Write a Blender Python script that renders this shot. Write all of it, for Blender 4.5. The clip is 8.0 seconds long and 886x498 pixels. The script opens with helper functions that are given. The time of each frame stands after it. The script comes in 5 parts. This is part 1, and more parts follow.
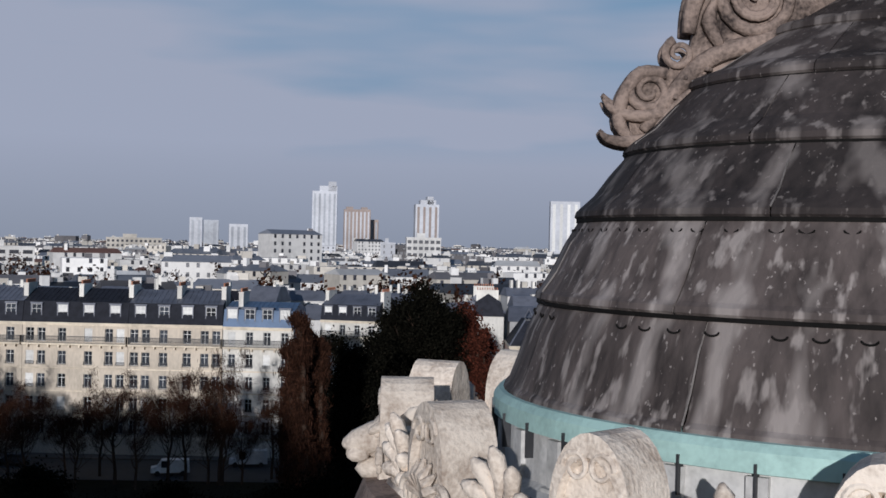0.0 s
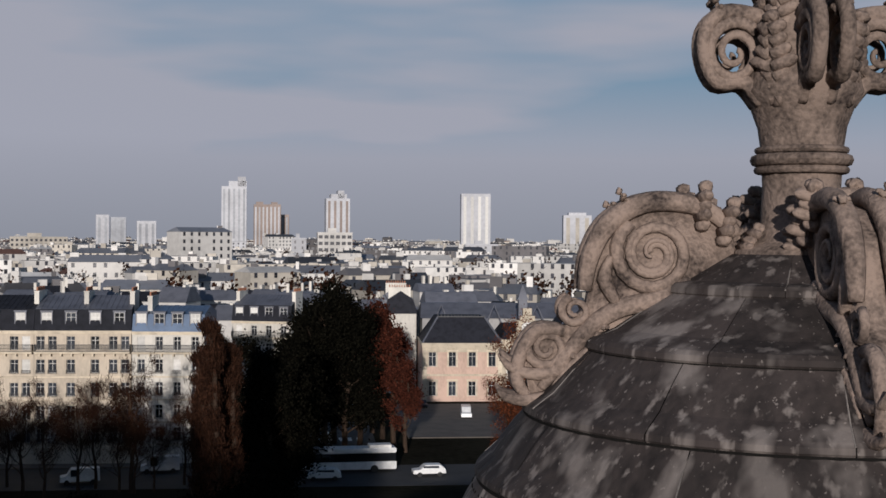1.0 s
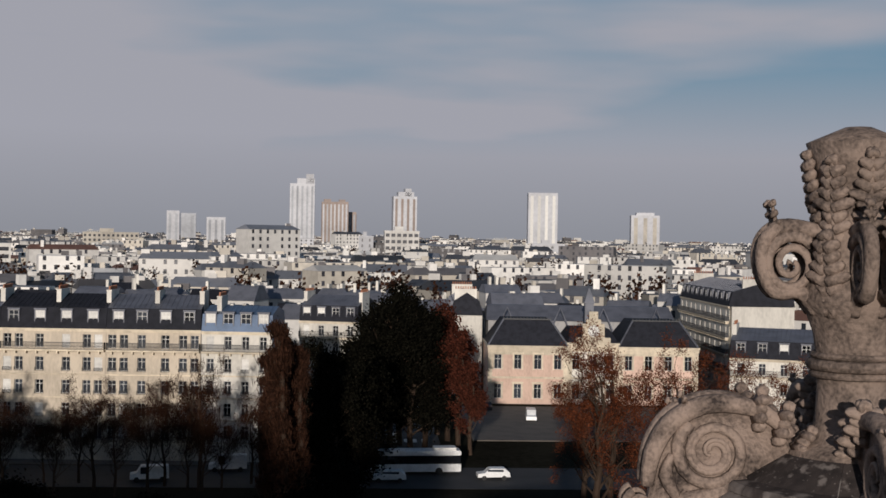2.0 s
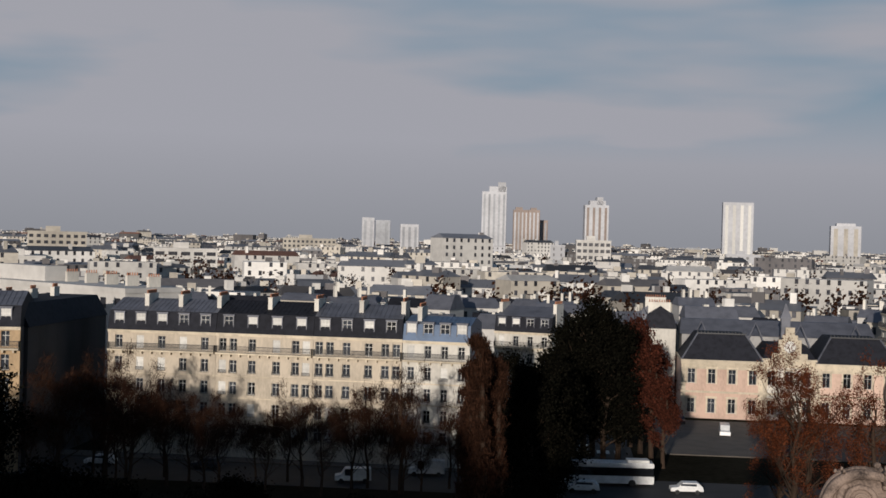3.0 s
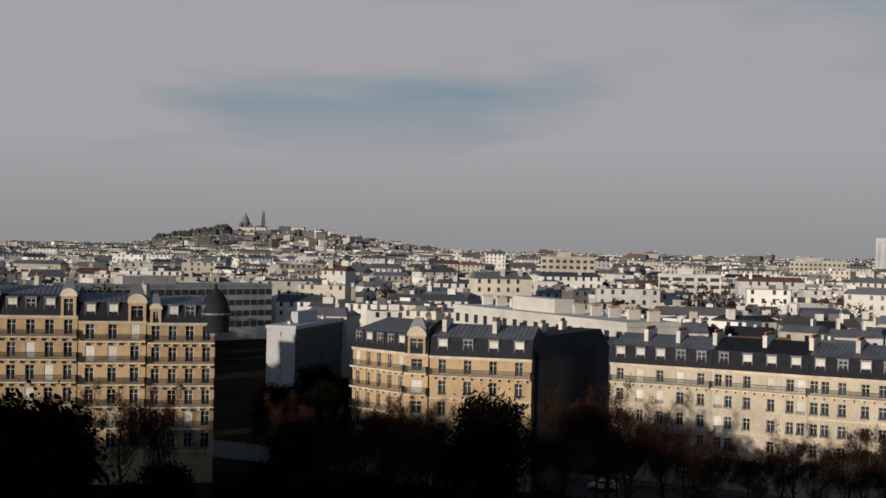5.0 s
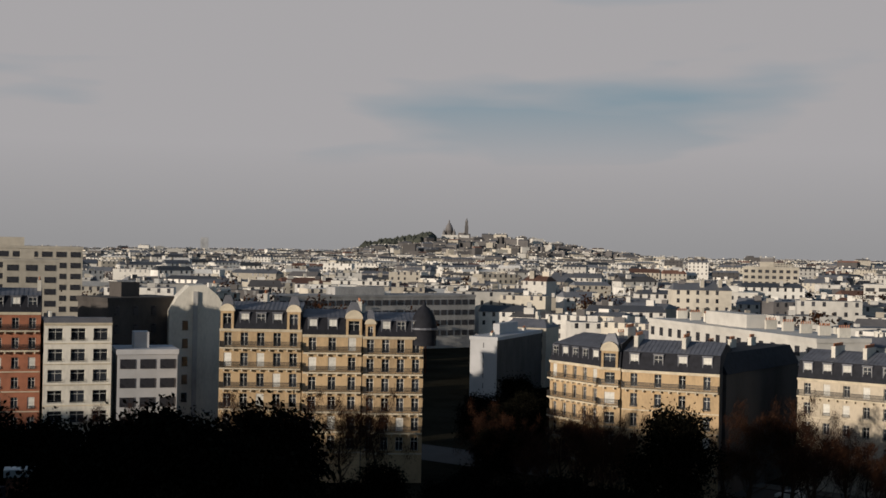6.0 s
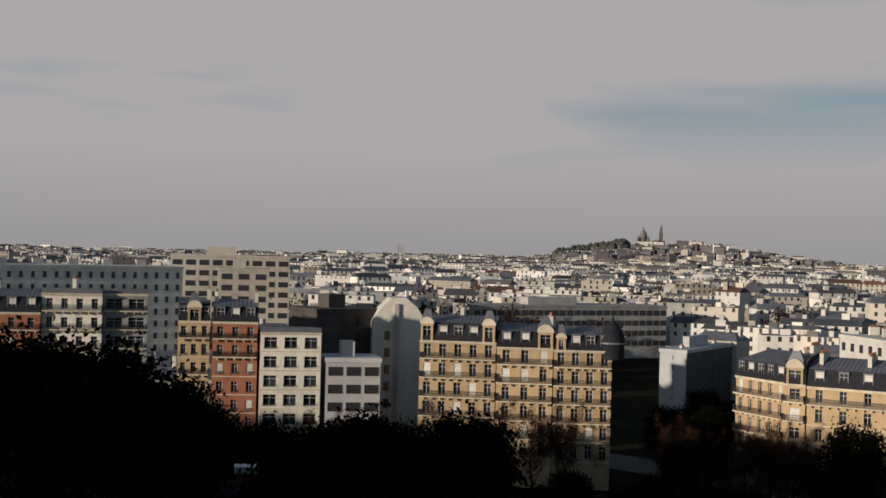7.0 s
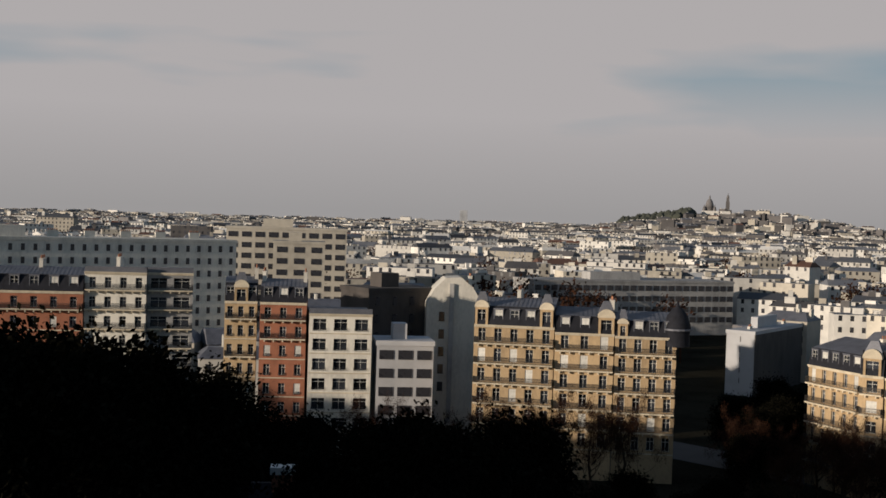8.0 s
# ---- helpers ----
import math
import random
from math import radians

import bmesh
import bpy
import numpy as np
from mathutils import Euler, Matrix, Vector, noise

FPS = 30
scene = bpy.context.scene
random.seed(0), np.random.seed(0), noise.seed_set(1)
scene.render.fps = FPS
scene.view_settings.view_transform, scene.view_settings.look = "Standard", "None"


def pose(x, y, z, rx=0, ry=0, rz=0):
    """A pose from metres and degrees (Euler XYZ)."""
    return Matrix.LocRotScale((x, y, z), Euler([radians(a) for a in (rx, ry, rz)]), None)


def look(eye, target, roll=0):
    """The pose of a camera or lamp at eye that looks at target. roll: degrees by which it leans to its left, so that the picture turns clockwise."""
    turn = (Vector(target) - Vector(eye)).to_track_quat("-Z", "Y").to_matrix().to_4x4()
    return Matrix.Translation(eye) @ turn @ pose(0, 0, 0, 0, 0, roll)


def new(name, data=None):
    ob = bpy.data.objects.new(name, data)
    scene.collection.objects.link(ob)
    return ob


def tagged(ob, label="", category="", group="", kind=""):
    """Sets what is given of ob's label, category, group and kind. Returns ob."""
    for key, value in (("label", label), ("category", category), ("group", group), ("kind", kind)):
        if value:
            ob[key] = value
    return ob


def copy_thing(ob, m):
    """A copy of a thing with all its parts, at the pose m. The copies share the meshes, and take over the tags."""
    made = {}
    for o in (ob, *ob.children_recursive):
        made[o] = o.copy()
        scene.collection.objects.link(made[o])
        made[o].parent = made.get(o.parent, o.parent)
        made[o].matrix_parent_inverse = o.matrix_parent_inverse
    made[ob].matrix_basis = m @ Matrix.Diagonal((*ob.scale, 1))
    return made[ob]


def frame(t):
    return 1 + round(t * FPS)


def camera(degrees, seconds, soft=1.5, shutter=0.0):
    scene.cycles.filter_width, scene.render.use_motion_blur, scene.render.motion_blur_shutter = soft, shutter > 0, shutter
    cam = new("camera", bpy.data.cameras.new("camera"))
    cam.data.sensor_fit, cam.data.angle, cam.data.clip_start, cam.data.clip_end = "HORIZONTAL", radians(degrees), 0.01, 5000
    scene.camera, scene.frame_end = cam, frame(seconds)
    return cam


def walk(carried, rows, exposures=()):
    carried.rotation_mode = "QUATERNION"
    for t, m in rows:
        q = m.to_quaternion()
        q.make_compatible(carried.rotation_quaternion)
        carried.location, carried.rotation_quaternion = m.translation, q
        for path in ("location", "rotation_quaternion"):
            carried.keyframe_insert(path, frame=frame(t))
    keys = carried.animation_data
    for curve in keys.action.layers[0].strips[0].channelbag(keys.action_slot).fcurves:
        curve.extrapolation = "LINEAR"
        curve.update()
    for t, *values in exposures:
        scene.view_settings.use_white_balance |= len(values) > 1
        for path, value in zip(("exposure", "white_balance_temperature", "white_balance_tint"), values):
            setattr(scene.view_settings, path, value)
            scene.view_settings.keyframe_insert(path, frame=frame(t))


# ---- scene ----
# ---- camera ----
cam = camera(37.7, 8.0, soft=1.6)
walk(cam, [
    (0.0, look((0.08, 0.58, 28.56), (4.19, 100.49, 28.18), 1.29)),
    (0.5, look((0.10, 0.58, 29.03), (7.84, 100.28, 28.67), 1.20)),
    (1.0, look((0.12, 0.63, 29.49), (11.02, 100.03, 28.62), 0.39)),
    (1.2, look((0.15, 0.63, 29.67), (10.56, 100.09, 28.86), 0.61)),
    (2.3, look((-0.11, -0.25, 30.64), (2.68, 99.70, 29.47), 1.24)),
    (2.5, look((-0.39, -1.20, 30.97), (-0.23, 98.80, 29.99), 1.58)),
    (3.0, look((-0.75, -4.00, 31.15), (-9.58, 95.61, 30.31), 1.53)),
    (3.5, look((-0.95, -5.40, 31.75), (-18.74, 93.00, 30.90), 1.10)),
    (4.0, look((-0.90, -5.90, 32.50), (-28.81, 90.12, 31.43), 1.39)),
    (4.5, look((-0.30, -7.40, 33.37), (-36.85, 85.68, 32.83), 1.28)),
    (5.0, look((3.00, -11.60, 34.10), (-42.71, 77.34, 33.83), 1.26)),
    (5.2, look((4.30, -13.50, 34.60), (-44.40, 73.84, 34.45), 1.12)),
    (6.3, look((13.60, -26.70, 36.95), (-49.36, 50.99, 36.95), 1.28)),
    (6.5, look((15.20, -28.60, 37.35), (-50.52, 46.77, 37.55), 1.36)),
    (7.0, look((18.20, -31.60, 38.35), (-52.07, 39.55, 38.29), 1.49)),
    (7.5, look((16.60, -29.70, 39.40), (-55.47, 39.61, 38.00), 1.73)),
    (8.0, look((12.20, -23.90, 40.40), (-61.40, 43.74, 37.64), 1.84)),
], exposures=[(0.0, -0.18, 5250, 13), (1.0, -0.22, 5700, 14), (2.5, -0.24, 5950, 13), (4.5, -0.24, 6250, 12), (6.5, -0.13, 6550, 11), (8.0, -0.05, 6650, 12)])
# ---- sky, sun ----
SUN_WAY = Vector((-0.15, -0.99, 0.0)).normalized()
SUN_ELEV = radians(9.0)
world = bpy.data.worlds.new("sky")
scene.world = world
world.use_nodes = True
wn, wl = world.node_tree.nodes, world.node_tree.links
wn.clear()
w_out = wn.new("ShaderNodeOutputWorld")
w_bg = wn.new("ShaderNodeBackground")
w_sky = wn.new("ShaderNodeTexSky")
w_sky.sky_type, w_sky.sun_disc = "NISHITA", False
w_sky.sun_elevation = SUN_ELEV
w_sky.sun_rotation = math.atan2(SUN_WAY.x, SUN_WAY.y)
w_sky.dust_density, w_sky.air_density = 2.0, 1.0
w_bg.inputs["Strength"].default_value = 0.062
# thin veil of cloud: long streaks, denser towards the horizon
w_co = wn.new("ShaderNodeTexCoord")
w_map = wn.new("ShaderNodeMapping")
w_map.inputs["Scale"].default_value = (2.2, 2.2, 13.0)
w_map.inputs["Location"].default_value = (0.35, 0.0, 0.55)
w_noise = wn.new("ShaderNodeTexNoise")
w_noise.inputs["Scale"].default_value = 1.0
w_noise.inputs["Detail"].default_value = 4.0
w_noise.inputs["Roughness"].default_value = 0.45
w_ramp = wn.new("ShaderNodeValToRGB")
w_ramp.color_ramp.elements[0].position, w_ramp.color_ramp.elements[1].position = 0.42, 0.63
w_sep = wn.new("ShaderNodeSeparateXYZ")
w_low = wn.new("ShaderNodeMapRange")
w_low.inputs["From Min"].default_value, w_low.inputs["From Max"].default_value = 0.155, 0.06
w_max = wn.new("ShaderNodeMath")
w_max.operation = "MAXIMUM"
w_mist = wn.new("ShaderNodeMapRange")
w_mist.inputs["From Min"].default_value, w_mist.inputs["From Max"].default_value = 0.0, 0.075
w_cloud = wn.new("ShaderNodeMix")
w_cloud.data_type = "RGBA"
w_cloud.inputs["A"].default_value = (5.3, 5.25, 5.3, 1)
w_cloud.inputs["B"].default_value = (7.0, 6.8, 6.9, 1)
w_tint = wn.new("ShaderNodeMix")
w_tint.data_type = "RGBA"
w_tint.inputs["Factor"].default_value = 0.75
w_mix = wn.new("ShaderNodeMix")
w_mix.data_type = "RGBA"
wl.new(w_co.outputs["Generated"], w_map.inputs["Vector"])
wl.new(w_co.outputs["Generated"], w_sep.inputs[0])
wl.new(w_map.outputs[0], w_noise.inputs["Vector"])
wl.new(w_sep.outputs["Z"], w_low.inputs["Value"])
wl.new(w_sep.outputs["Z"], w_mist.inputs["Value"])
w_side = wn.new("ShaderNodeMapRange")
w_side.inputs["From Min"].default_value, w_side.inputs["From Max"].default_value = 0.25, -0.85
w_side.inputs["To Min"].default_value, w_side.inputs["To Max"].default_value = -0.02, 0.24
w_more = wn.new("ShaderNodeMath")
wl.new(w_sep.outputs["X"], w_side.inputs["Value"])
wl.new(w_noise.outputs["Fac"], w_more.inputs[0])
wl.new(w_side.outputs[0], w_more.inputs[1])
wl.new(w_more.outputs[0], w_ramp.inputs[0])
wl.new(w_ramp.outputs["Color"], w_max.inputs[0])
wl.new(w_low.outputs[0], w_max.inputs[1])
wl.new(w_mist.outputs[0], w_cloud.inputs["Factor"])
w_high = wn.new("ShaderNodeMapRange")
w_high.inputs["From Min"].default_value, w_high.inputs["From Max"].default_value = 0.2, 0.5
w_deep = wn.new("ShaderNodeMix")
w_deep.data_type = "RGBA"
w_deep.inputs["A"].default_value = (1.6, 4.6, 6.6, 1)
w_deep.inputs["B"].default_value = (0.45, 1.3, 2.6, 1)
w_thin = wn.new("ShaderNodeMapRange")
w_thin.inputs["From Min"].default_value, w_thin.inputs["From Max"].default_value = 0.2, 0.55
w_thin.inputs["To Min"].default_value, w_thin.inputs["To Max"].default_value = 1.0, 0.12
w_veil = wn.new("ShaderNodeMath")
w_veil.operation = "MULTIPLY"
wl.new(w_sep.outputs["Z"], w_high.inputs["Value"])
wl.new(w_sep.outputs["Z"], w_thin.inputs["Value"])
wl.new(w_high.outputs[0], w_deep.inputs["Factor"])
wl.new(w_deep.outputs["Result"], w_tint.inputs["B"])
wl.new(w_sky.outputs[0], w_tint.inputs["A"])
wl.new(w_max.outputs[0], w_veil.inputs[0])
wl.new(w_thin.outputs[0], w_veil.inputs[1])
wl.new(w_veil.outputs[0], w_mix.inputs["Factor"])
wl.new(w_tint.outputs["Result"], w_mix.inputs["A"])
wl.new(w_cloud.outputs["Result"], w_mix.inputs["B"])
wl.new(w_mix.outputs["Result"], w_bg.inputs["Color"])
wl.new(w_bg.outputs[0], w_out.inputs[0])

sun = new("sun", bpy.data.lights.new("sun", "SUN"))
sun.data.energy, sun.data.angle, sun.data.color = 4.2, radians(0.6), (1.0, 0.88, 0.72)
sun_from = Vector((SUN_WAY.x * math.cos(SUN_ELEV), SUN_WAY.y * math.cos(SUN_ELEV), math.sin(SUN_ELEV)))
sun.matrix_world = look(sun_from * 100, (0, 0, 0))


# ---- materials ----
def material(name, base, rough=0.8, metal=0.0, vary=0.25, scale=1.0, dark=None, bump=0.15, per="object", spread=0.12, streak=1.0, fine=9.0, pale=None, spec=0.5, washed=0.0):
    """Base colour broken up by two scales of noise, a shift for each object or island, roughness and fine relief."""
    m = bpy.data.materials.new(name)
    m.use_nodes = True
    n, l = m.node_tree.nodes, m.node_tree.links
    b = n["Principled BSDF"]
    b.inputs["Metallic"].default_value = metal
    b.inputs["Specular IOR Level"].default_value = spec
    co = n.new("ShaderNodeTexCoord")
    mp = n.new("ShaderNodeMapping")
    mp.inputs["Scale"].default_value = (1, 1, streak)
    l.new(co.outputs["Object"], mp.inputs["Vector"])
    big = n.new("ShaderNodeTexNoise")
    big.inputs["Scale"].default_value, big.inputs["Detail"].default_value = scale, 5
    small = n.new("ShaderNodeTexNoise")
    small.inputs["Scale"].default_value, small.inputs["Detail"].default_value = scale * fine, 3
    l.new(mp.outputs[0], big.inputs["Vector"])
    l.new(mp.outputs[0], small.inputs["Vector"])
    d = dark or tuple(c * (1 - vary) * 0.8 for c in base)
    ramp = n.new("ShaderNodeValToRGB")
    ramp.color_ramp.elements[0].position, ramp.color_ramp.elements[1].position = 0.36, 0.62
    ramp.color_ramp.elements[0].color, ramp.color_ramp.elements[1].color = (*d, 1), (*base, 1)
    add = n.new("ShaderNodeMath")
    add.operation = "MULTIPLY_ADD"
    add.inputs[1].default_value = 0.4
    sub = n.new("ShaderNodeMath")
    sub.operation = "MULTIPLY"
    sub.inputs[1].default_value = 0.7
    l.new(big.outputs["Fac"], sub.inputs[0])
    l.new(small.outputs["Fac"], add.inputs[0])
    l.new(sub.outputs[0], add.inputs[2])
    l.new(add.outputs[0], ramp.inputs[0])
    hsv = n.new("ShaderNodeHueSaturation")
    shade = ramp.outputs["Color"]
    if pale:
        for sc, stretch, lo, hi in ((6.0, 0.07, 0.54 - washed, 0.66 - washed), (19.0, 0.08, 0.58 - washed, 0.68 - washed), (60.0, 0.6, 0.65, 0.71)):
            m2 = n.new("ShaderNodeMapping")
            m2.inputs["Scale"].default_value = (1, 1, stretch)
            l.new(co.outputs["Object"], m2.inputs["Vector"])
            run = n.new("ShaderNodeTexNoise")
            run.inputs["Scale"].default_value, run.inputs["Detail"].default_value = sc, 3
            l.new(m2.outputs[0], run.inputs["Vector"])
            step = n.new("ShaderNodeMapRange")
            step.inputs["From Min"].default_value, step.inputs["From Max"].default_value = lo, hi
            step.inputs["To Max"].default_value = 0.8
            l.new(run.outputs["Fac"], step.inputs["Value"])
            mix = n.new("ShaderNodeMix")
            mix.data_type = "RGBA"
            l.new(step.outputs[0], mix.inputs["Factor"])
            l.new(shade, mix.inputs["A"])
            mix.inputs["B"].default_value = (*pale, 1)
            shade = mix.outputs["Result"]
    l.new(shade, hsv.inputs["Color"])
    if per == "island":
        who = n.new("ShaderNodeNewGeometry").outputs["Random Per Island"]
    else:
        who = n.new("ShaderNodeObjectInfo").outputs["Random"]
    rng = n.new("ShaderNodeMapRange")
    rng.inputs["To Min"].default_value, rng.inputs["To Max"].default_value = 1 - spread * 1.6, 1 + spread
    l.new(who, rng.inputs["Value"])
    l.new(rng.outputs[0], hsv.inputs["Value"])
    l.new(hsv.outputs[0], b.inputs["Base Color"])
    rr = n.new("ShaderNodeMapRange")
    rr.inputs["To Min"].default_value, rr.inputs["To Max"].default_value = max(rough - 0.12, 0.03), min(rough + 0.1, 1)
    l.new(small.outputs["Fac"], rr.inputs["Value"])
    l.new(rr.outputs[0], b.inputs["Roughness"])
    if bump:
        bp = n.new("ShaderNodeBump")
        bp.inputs["Strength"].default_value, bp.inputs["Distance"].default_value = bump, 0.02
        l.new(add.outputs[0], bp.inputs["Height"])
        l.new(bp.outputs[0], b.inputs["Normal"])
    return m


LIMESTONE = material("limestone", (0.63, 0.54, 0.42), 0.85, vary=0.18, scale=0.35, streak=0.4)
GOLDSTONE = material("golden limestone", (0.52, 0.37, 0.215), 0.85, vary=0.22, scale=0.4, streak=0.4)
PALEWALL = material("pale render", (0.72, 0.68, 0.60), 0.85, vary=0.12, scale=0.3, streak=0.4)
PINKWALL = material("rose stone", (0.66, 0.47, 0.37), 0.85, vary=0.15, scale=0.35, streak=0.4)
BRICKWALL = material("red brick", (0.42, 0.16, 0.09), 0.85, vary=0.2, scale=0.6)
GREYWALL = material("grey render", (0.38, 0.37, 0.36), 0.85, vary=0.2, scale=0.3, streak=0.4)
# wall render darkened to stand in for sides turned from the sun
SHADEWALL = material("shade-dark gable render", (0.08, 0.07, 0.065), 0.9, vary=0.3, scale=0.3, streak=0.4)
CORNICE = material("moulded stone", (0.66, 0.57, 0.43), 0.85, vary=0.2, scale=0.8)
ZINC = material("zinc roof", (0.15, 0.155, 0.18), 0.6, 0.2, vary=0.25, scale=0.5)
SLATE = material("slate roof", (0.022, 0.023, 0.030), 0.8, vary=0.35, scale=1.2, spec=0.2)
BLUEZINC = material("blue zinc roof", (0.11, 0.16, 0.25), 0.45, 0.2, vary=0.2, scale=0.5)
TERRACOTTA = material("terracotta", (0.45, 0.20, 0.11), 0.8, vary=0.25, scale=2.0)
IRON = material("painted iron", (0.03, 0.03, 0.032), 0.5, vary=0.2, scale=3.0)
GLASS = material("window glass", (0.035, 0.04, 0.05), 0.12, vary=0.3, scale=0.8, bump=0.0, spread=0.5)
WHITEPAINT = material("white window paint", (0.75, 0.73, 0.68), 0.6, vary=0.1, scale=2.0)
SHUTTER = material("white shutters", (0.70, 0.68, 0.63), 0.7, vary=0.1, scale=2.0)
SHINGLE = material("weathered dome lead", (0.052, 0.041, 0.037), 0.85, vary=0.5, scale=5.0, streak=0.16, bump=0.6, dark=(0.014, 0.011, 0.010), spread=0.2, fine=5, pale=(0.22, 0.19, 0.17), spec=0.3)
# near-black for lap joints and the shade painted under laps and tabs
LAPBLACK = material("black lap joint and shade", (0.012, 0.011, 0.010), 0.95, vary=0.3, scale=6.0, spec=0.1)
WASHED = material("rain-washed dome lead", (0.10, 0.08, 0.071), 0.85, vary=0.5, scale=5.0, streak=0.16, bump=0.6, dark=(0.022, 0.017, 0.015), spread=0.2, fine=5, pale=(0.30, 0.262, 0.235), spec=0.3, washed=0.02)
LICHEN = material("lichened seam", (0.22, 0.195, 0.175), 0.85, vary=0.4, scale=8.0)
SCULPT = material("carved stone", (0.27, 0.205, 0.165), 0.9, vary=0.45, scale=7.0, bump=0.7, dark=(0.035, 0.027, 0.024), spec=0.2)
PALESCULPT = material("pale carved stone", (0.76, 0.66, 0.54), 0.9, vary=0.35, scale=8.0, bump=0.7, dark=(0.38, 0.30, 0.23), spec=0.2)
COPPER = material("green copper", (0.44, 0.62, 0.55), 0.7, 0.1, vary=0.3, scale=6.0, dark=(0.32, 0.46, 0.41))
PLASTERBAND = material("pale painted upstand", (0.60, 0.58, 0.54), 0.8, vary=0.25, scale=5.0)
BARK = material("bark", (0.06, 0.04, 0.028), 0.95, vary=0.4, scale=2.0, streak=0.3, spec=0.1)
ORANGETWIG = material("russet twigs", (0.125, 0.036, 0.014), 0.95, vary=0.4, scale=1.0, per="island", spread=0.4, spec=0.1)
REDLEAF = material("dark red leaves", (0.07, 0.02, 0.011), 0.95, vary=0.4, scale=1.0, per="island", spread=0.4, spec=0.1)
BROWNLEAF = material("brown leaves", (0.046, 0.020, 0.011), 0.95, vary=0.4, scale=1.0, per="island", spread=0.4, spec=0.1)
# leaf colour far below real foliage, so crowns read as deep shade
DARKLEAF = material("shade-dark evergreen leaves", (0.009, 0.0085, 0.006), 1.0, vary=0.4, scale=1.0, per="island", spread=0.4, spec=0.0)
GROUND = material("park soil and grass", (0.03, 0.027, 0.019), 1.0, vary=0.4, scale=0.08, fine=14, spec=0.0)
ASPHALT = material("asphalt", (0.035, 0.035, 0.037), 0.9, vary=0.25, scale=0.3)
PAVING = material("pale paving", (0.10, 0.085, 0.07), 0.9, vary=0.2, scale=0.4)
WHITEMARK = material("road paint", (0.7, 0.7, 0.68), 0.7, vary=0.2, scale=2.0)
CARWHITE = material("white car paint", (0.80, 0.80, 0.78), 0.3, vary=0.05, scale=1.0, bump=0)
CARDARK = material("dark car paint", (0.04, 0.045, 0.055), 0.3, vary=0.05, scale=1.0, bump=0)
RUBBER = material("rubber", (0.02, 0.02, 0.02), 0.8, vary=0.2, scale=4.0)
TOWNWHITE = material("town white walls", (0.74, 0.71, 0.66), 0.85, vary=0.12, scale=0.05, per="island", spread=0.22)
TOWNCREAM = material("town cream walls", (0.56, 0.51, 0.43), 0.85, vary=0.15, scale=0.05, per="island", spread=0.22)
TOWNGREY = material("town grey walls", (0.15, 0.14, 0.14), 0.85, vary=0.2, scale=0.05, per="island", spread=0.3)
TOWNROOF = material("town zinc roofs", (0.13, 0.135, 0.15), 0.6, vary=0.2, scale=0.05, per="island", spread=0.55)
TOWNRED = material("town tiled roofs", (0.20, 0.10, 0.07), 0.8, vary=0.25, scale=0.05, per="island", spread=0.35)
TOWNDARK = material("town window bands", (0.05, 0.05, 0.06), 0.3, vary=0.2, scale=0.1, per="island", spread=0.4, bump=0)
TOWERWHITE = material("white tower cladding", (0.52, 0.52, 0.535), 0.7, vary=0.08, scale=0.04)
TOWERBROWN = material("brown tower cladding", (0.34, 0.27, 0.23), 0.7, vary=0.15, scale=0.04)
TOWERGREY = material("grey tower cladding", (0.40, 0.41, 0.43), 0.7, vary=0.15, scale=0.04)
DISTANTGREEN = material("distant wooded slope", (0.06, 0.065, 0.05), 0.95, vary=0.3, scale=0.02)


# ---- mesh helpers ----
def finish(bm, name, mat, smooth=False):
    me = bpy.data.meshes.new(name)
    bm.to_mesh(me)
    bm.free()
    for mm in (mat if isinstance(mat, (list, tuple)) else [mat]):
        me.materials.append(mm)
    if smooth:
        for p in me.polygons:
            p.use_smooth = True
    return me


def part(name, bm, mat, parent=None, label="", smooth=False):
    """Links a bmesh as one mesh object under a thing or a part."""
    ob = new(name, finish(bm, name, mat, smooth) if isinstance(bm, bmesh.types.BMesh) else bm)
    if parent is not None:
        ob.parent = parent
    return tagged(ob, label)


def thing(name, m, label, category, group="", kind=""):
    ob = new(name)
    ob.matrix_world = m
    return tagged(ob, label, category, group, kind)


def box(bm, x0, y0, z0, x1, y1, z1, top=None):
    """A box; top insets its upper face by (dx, dy)."""
    dx, dy = top or (0, 0)
    v = [bm.verts.new(p) for p in ((x0, y0, z0), (x1, y0, z0), (x1, y1, z0), (x0, y1, z0),
                                   (x0 + dx, y0 + dy, z1), (x1 - dx, y0 + dy, z1), (x1 - dx, y1 - dy, z1), (x0 + dx, y1 - dy, z1))]
    for f in ((3, 2, 1, 0), (4, 5, 6, 7), (0, 1, 5, 4), (1, 2, 6, 5), (2, 3, 7, 6), (3, 0, 4, 7)):
        bm.faces.new([v[i] for i in f])
    return v


def curve(pts, n=4):
    """A smooth run of points through the given (radius, height) pairs."""
    out = []
    for i in range(len(pts) - 1):
        p = [pts[max(0, min(len(pts) - 1, i + k))] for k in (-1, 0, 1, 2)]
        for j in range(n):
            t = j / n
            out.append(tuple(.5 * (2 * p[1][c] + (p[2][c] - p[0][c]) * t + (2 * p[0][c] - 5 * p[1][c] + 4 * p[2][c] - p[3][c]) * t * t
                                   + (3 * p[1][c] - p[0][c] - 3 * p[2][c] + p[3][c]) * t ** 3) for c in range(2)))
    return out + [pts[-1]]


def boxes(*rows):
    bm = bmesh.new()
    for r in rows:
        box(bm, *r)
    return bm


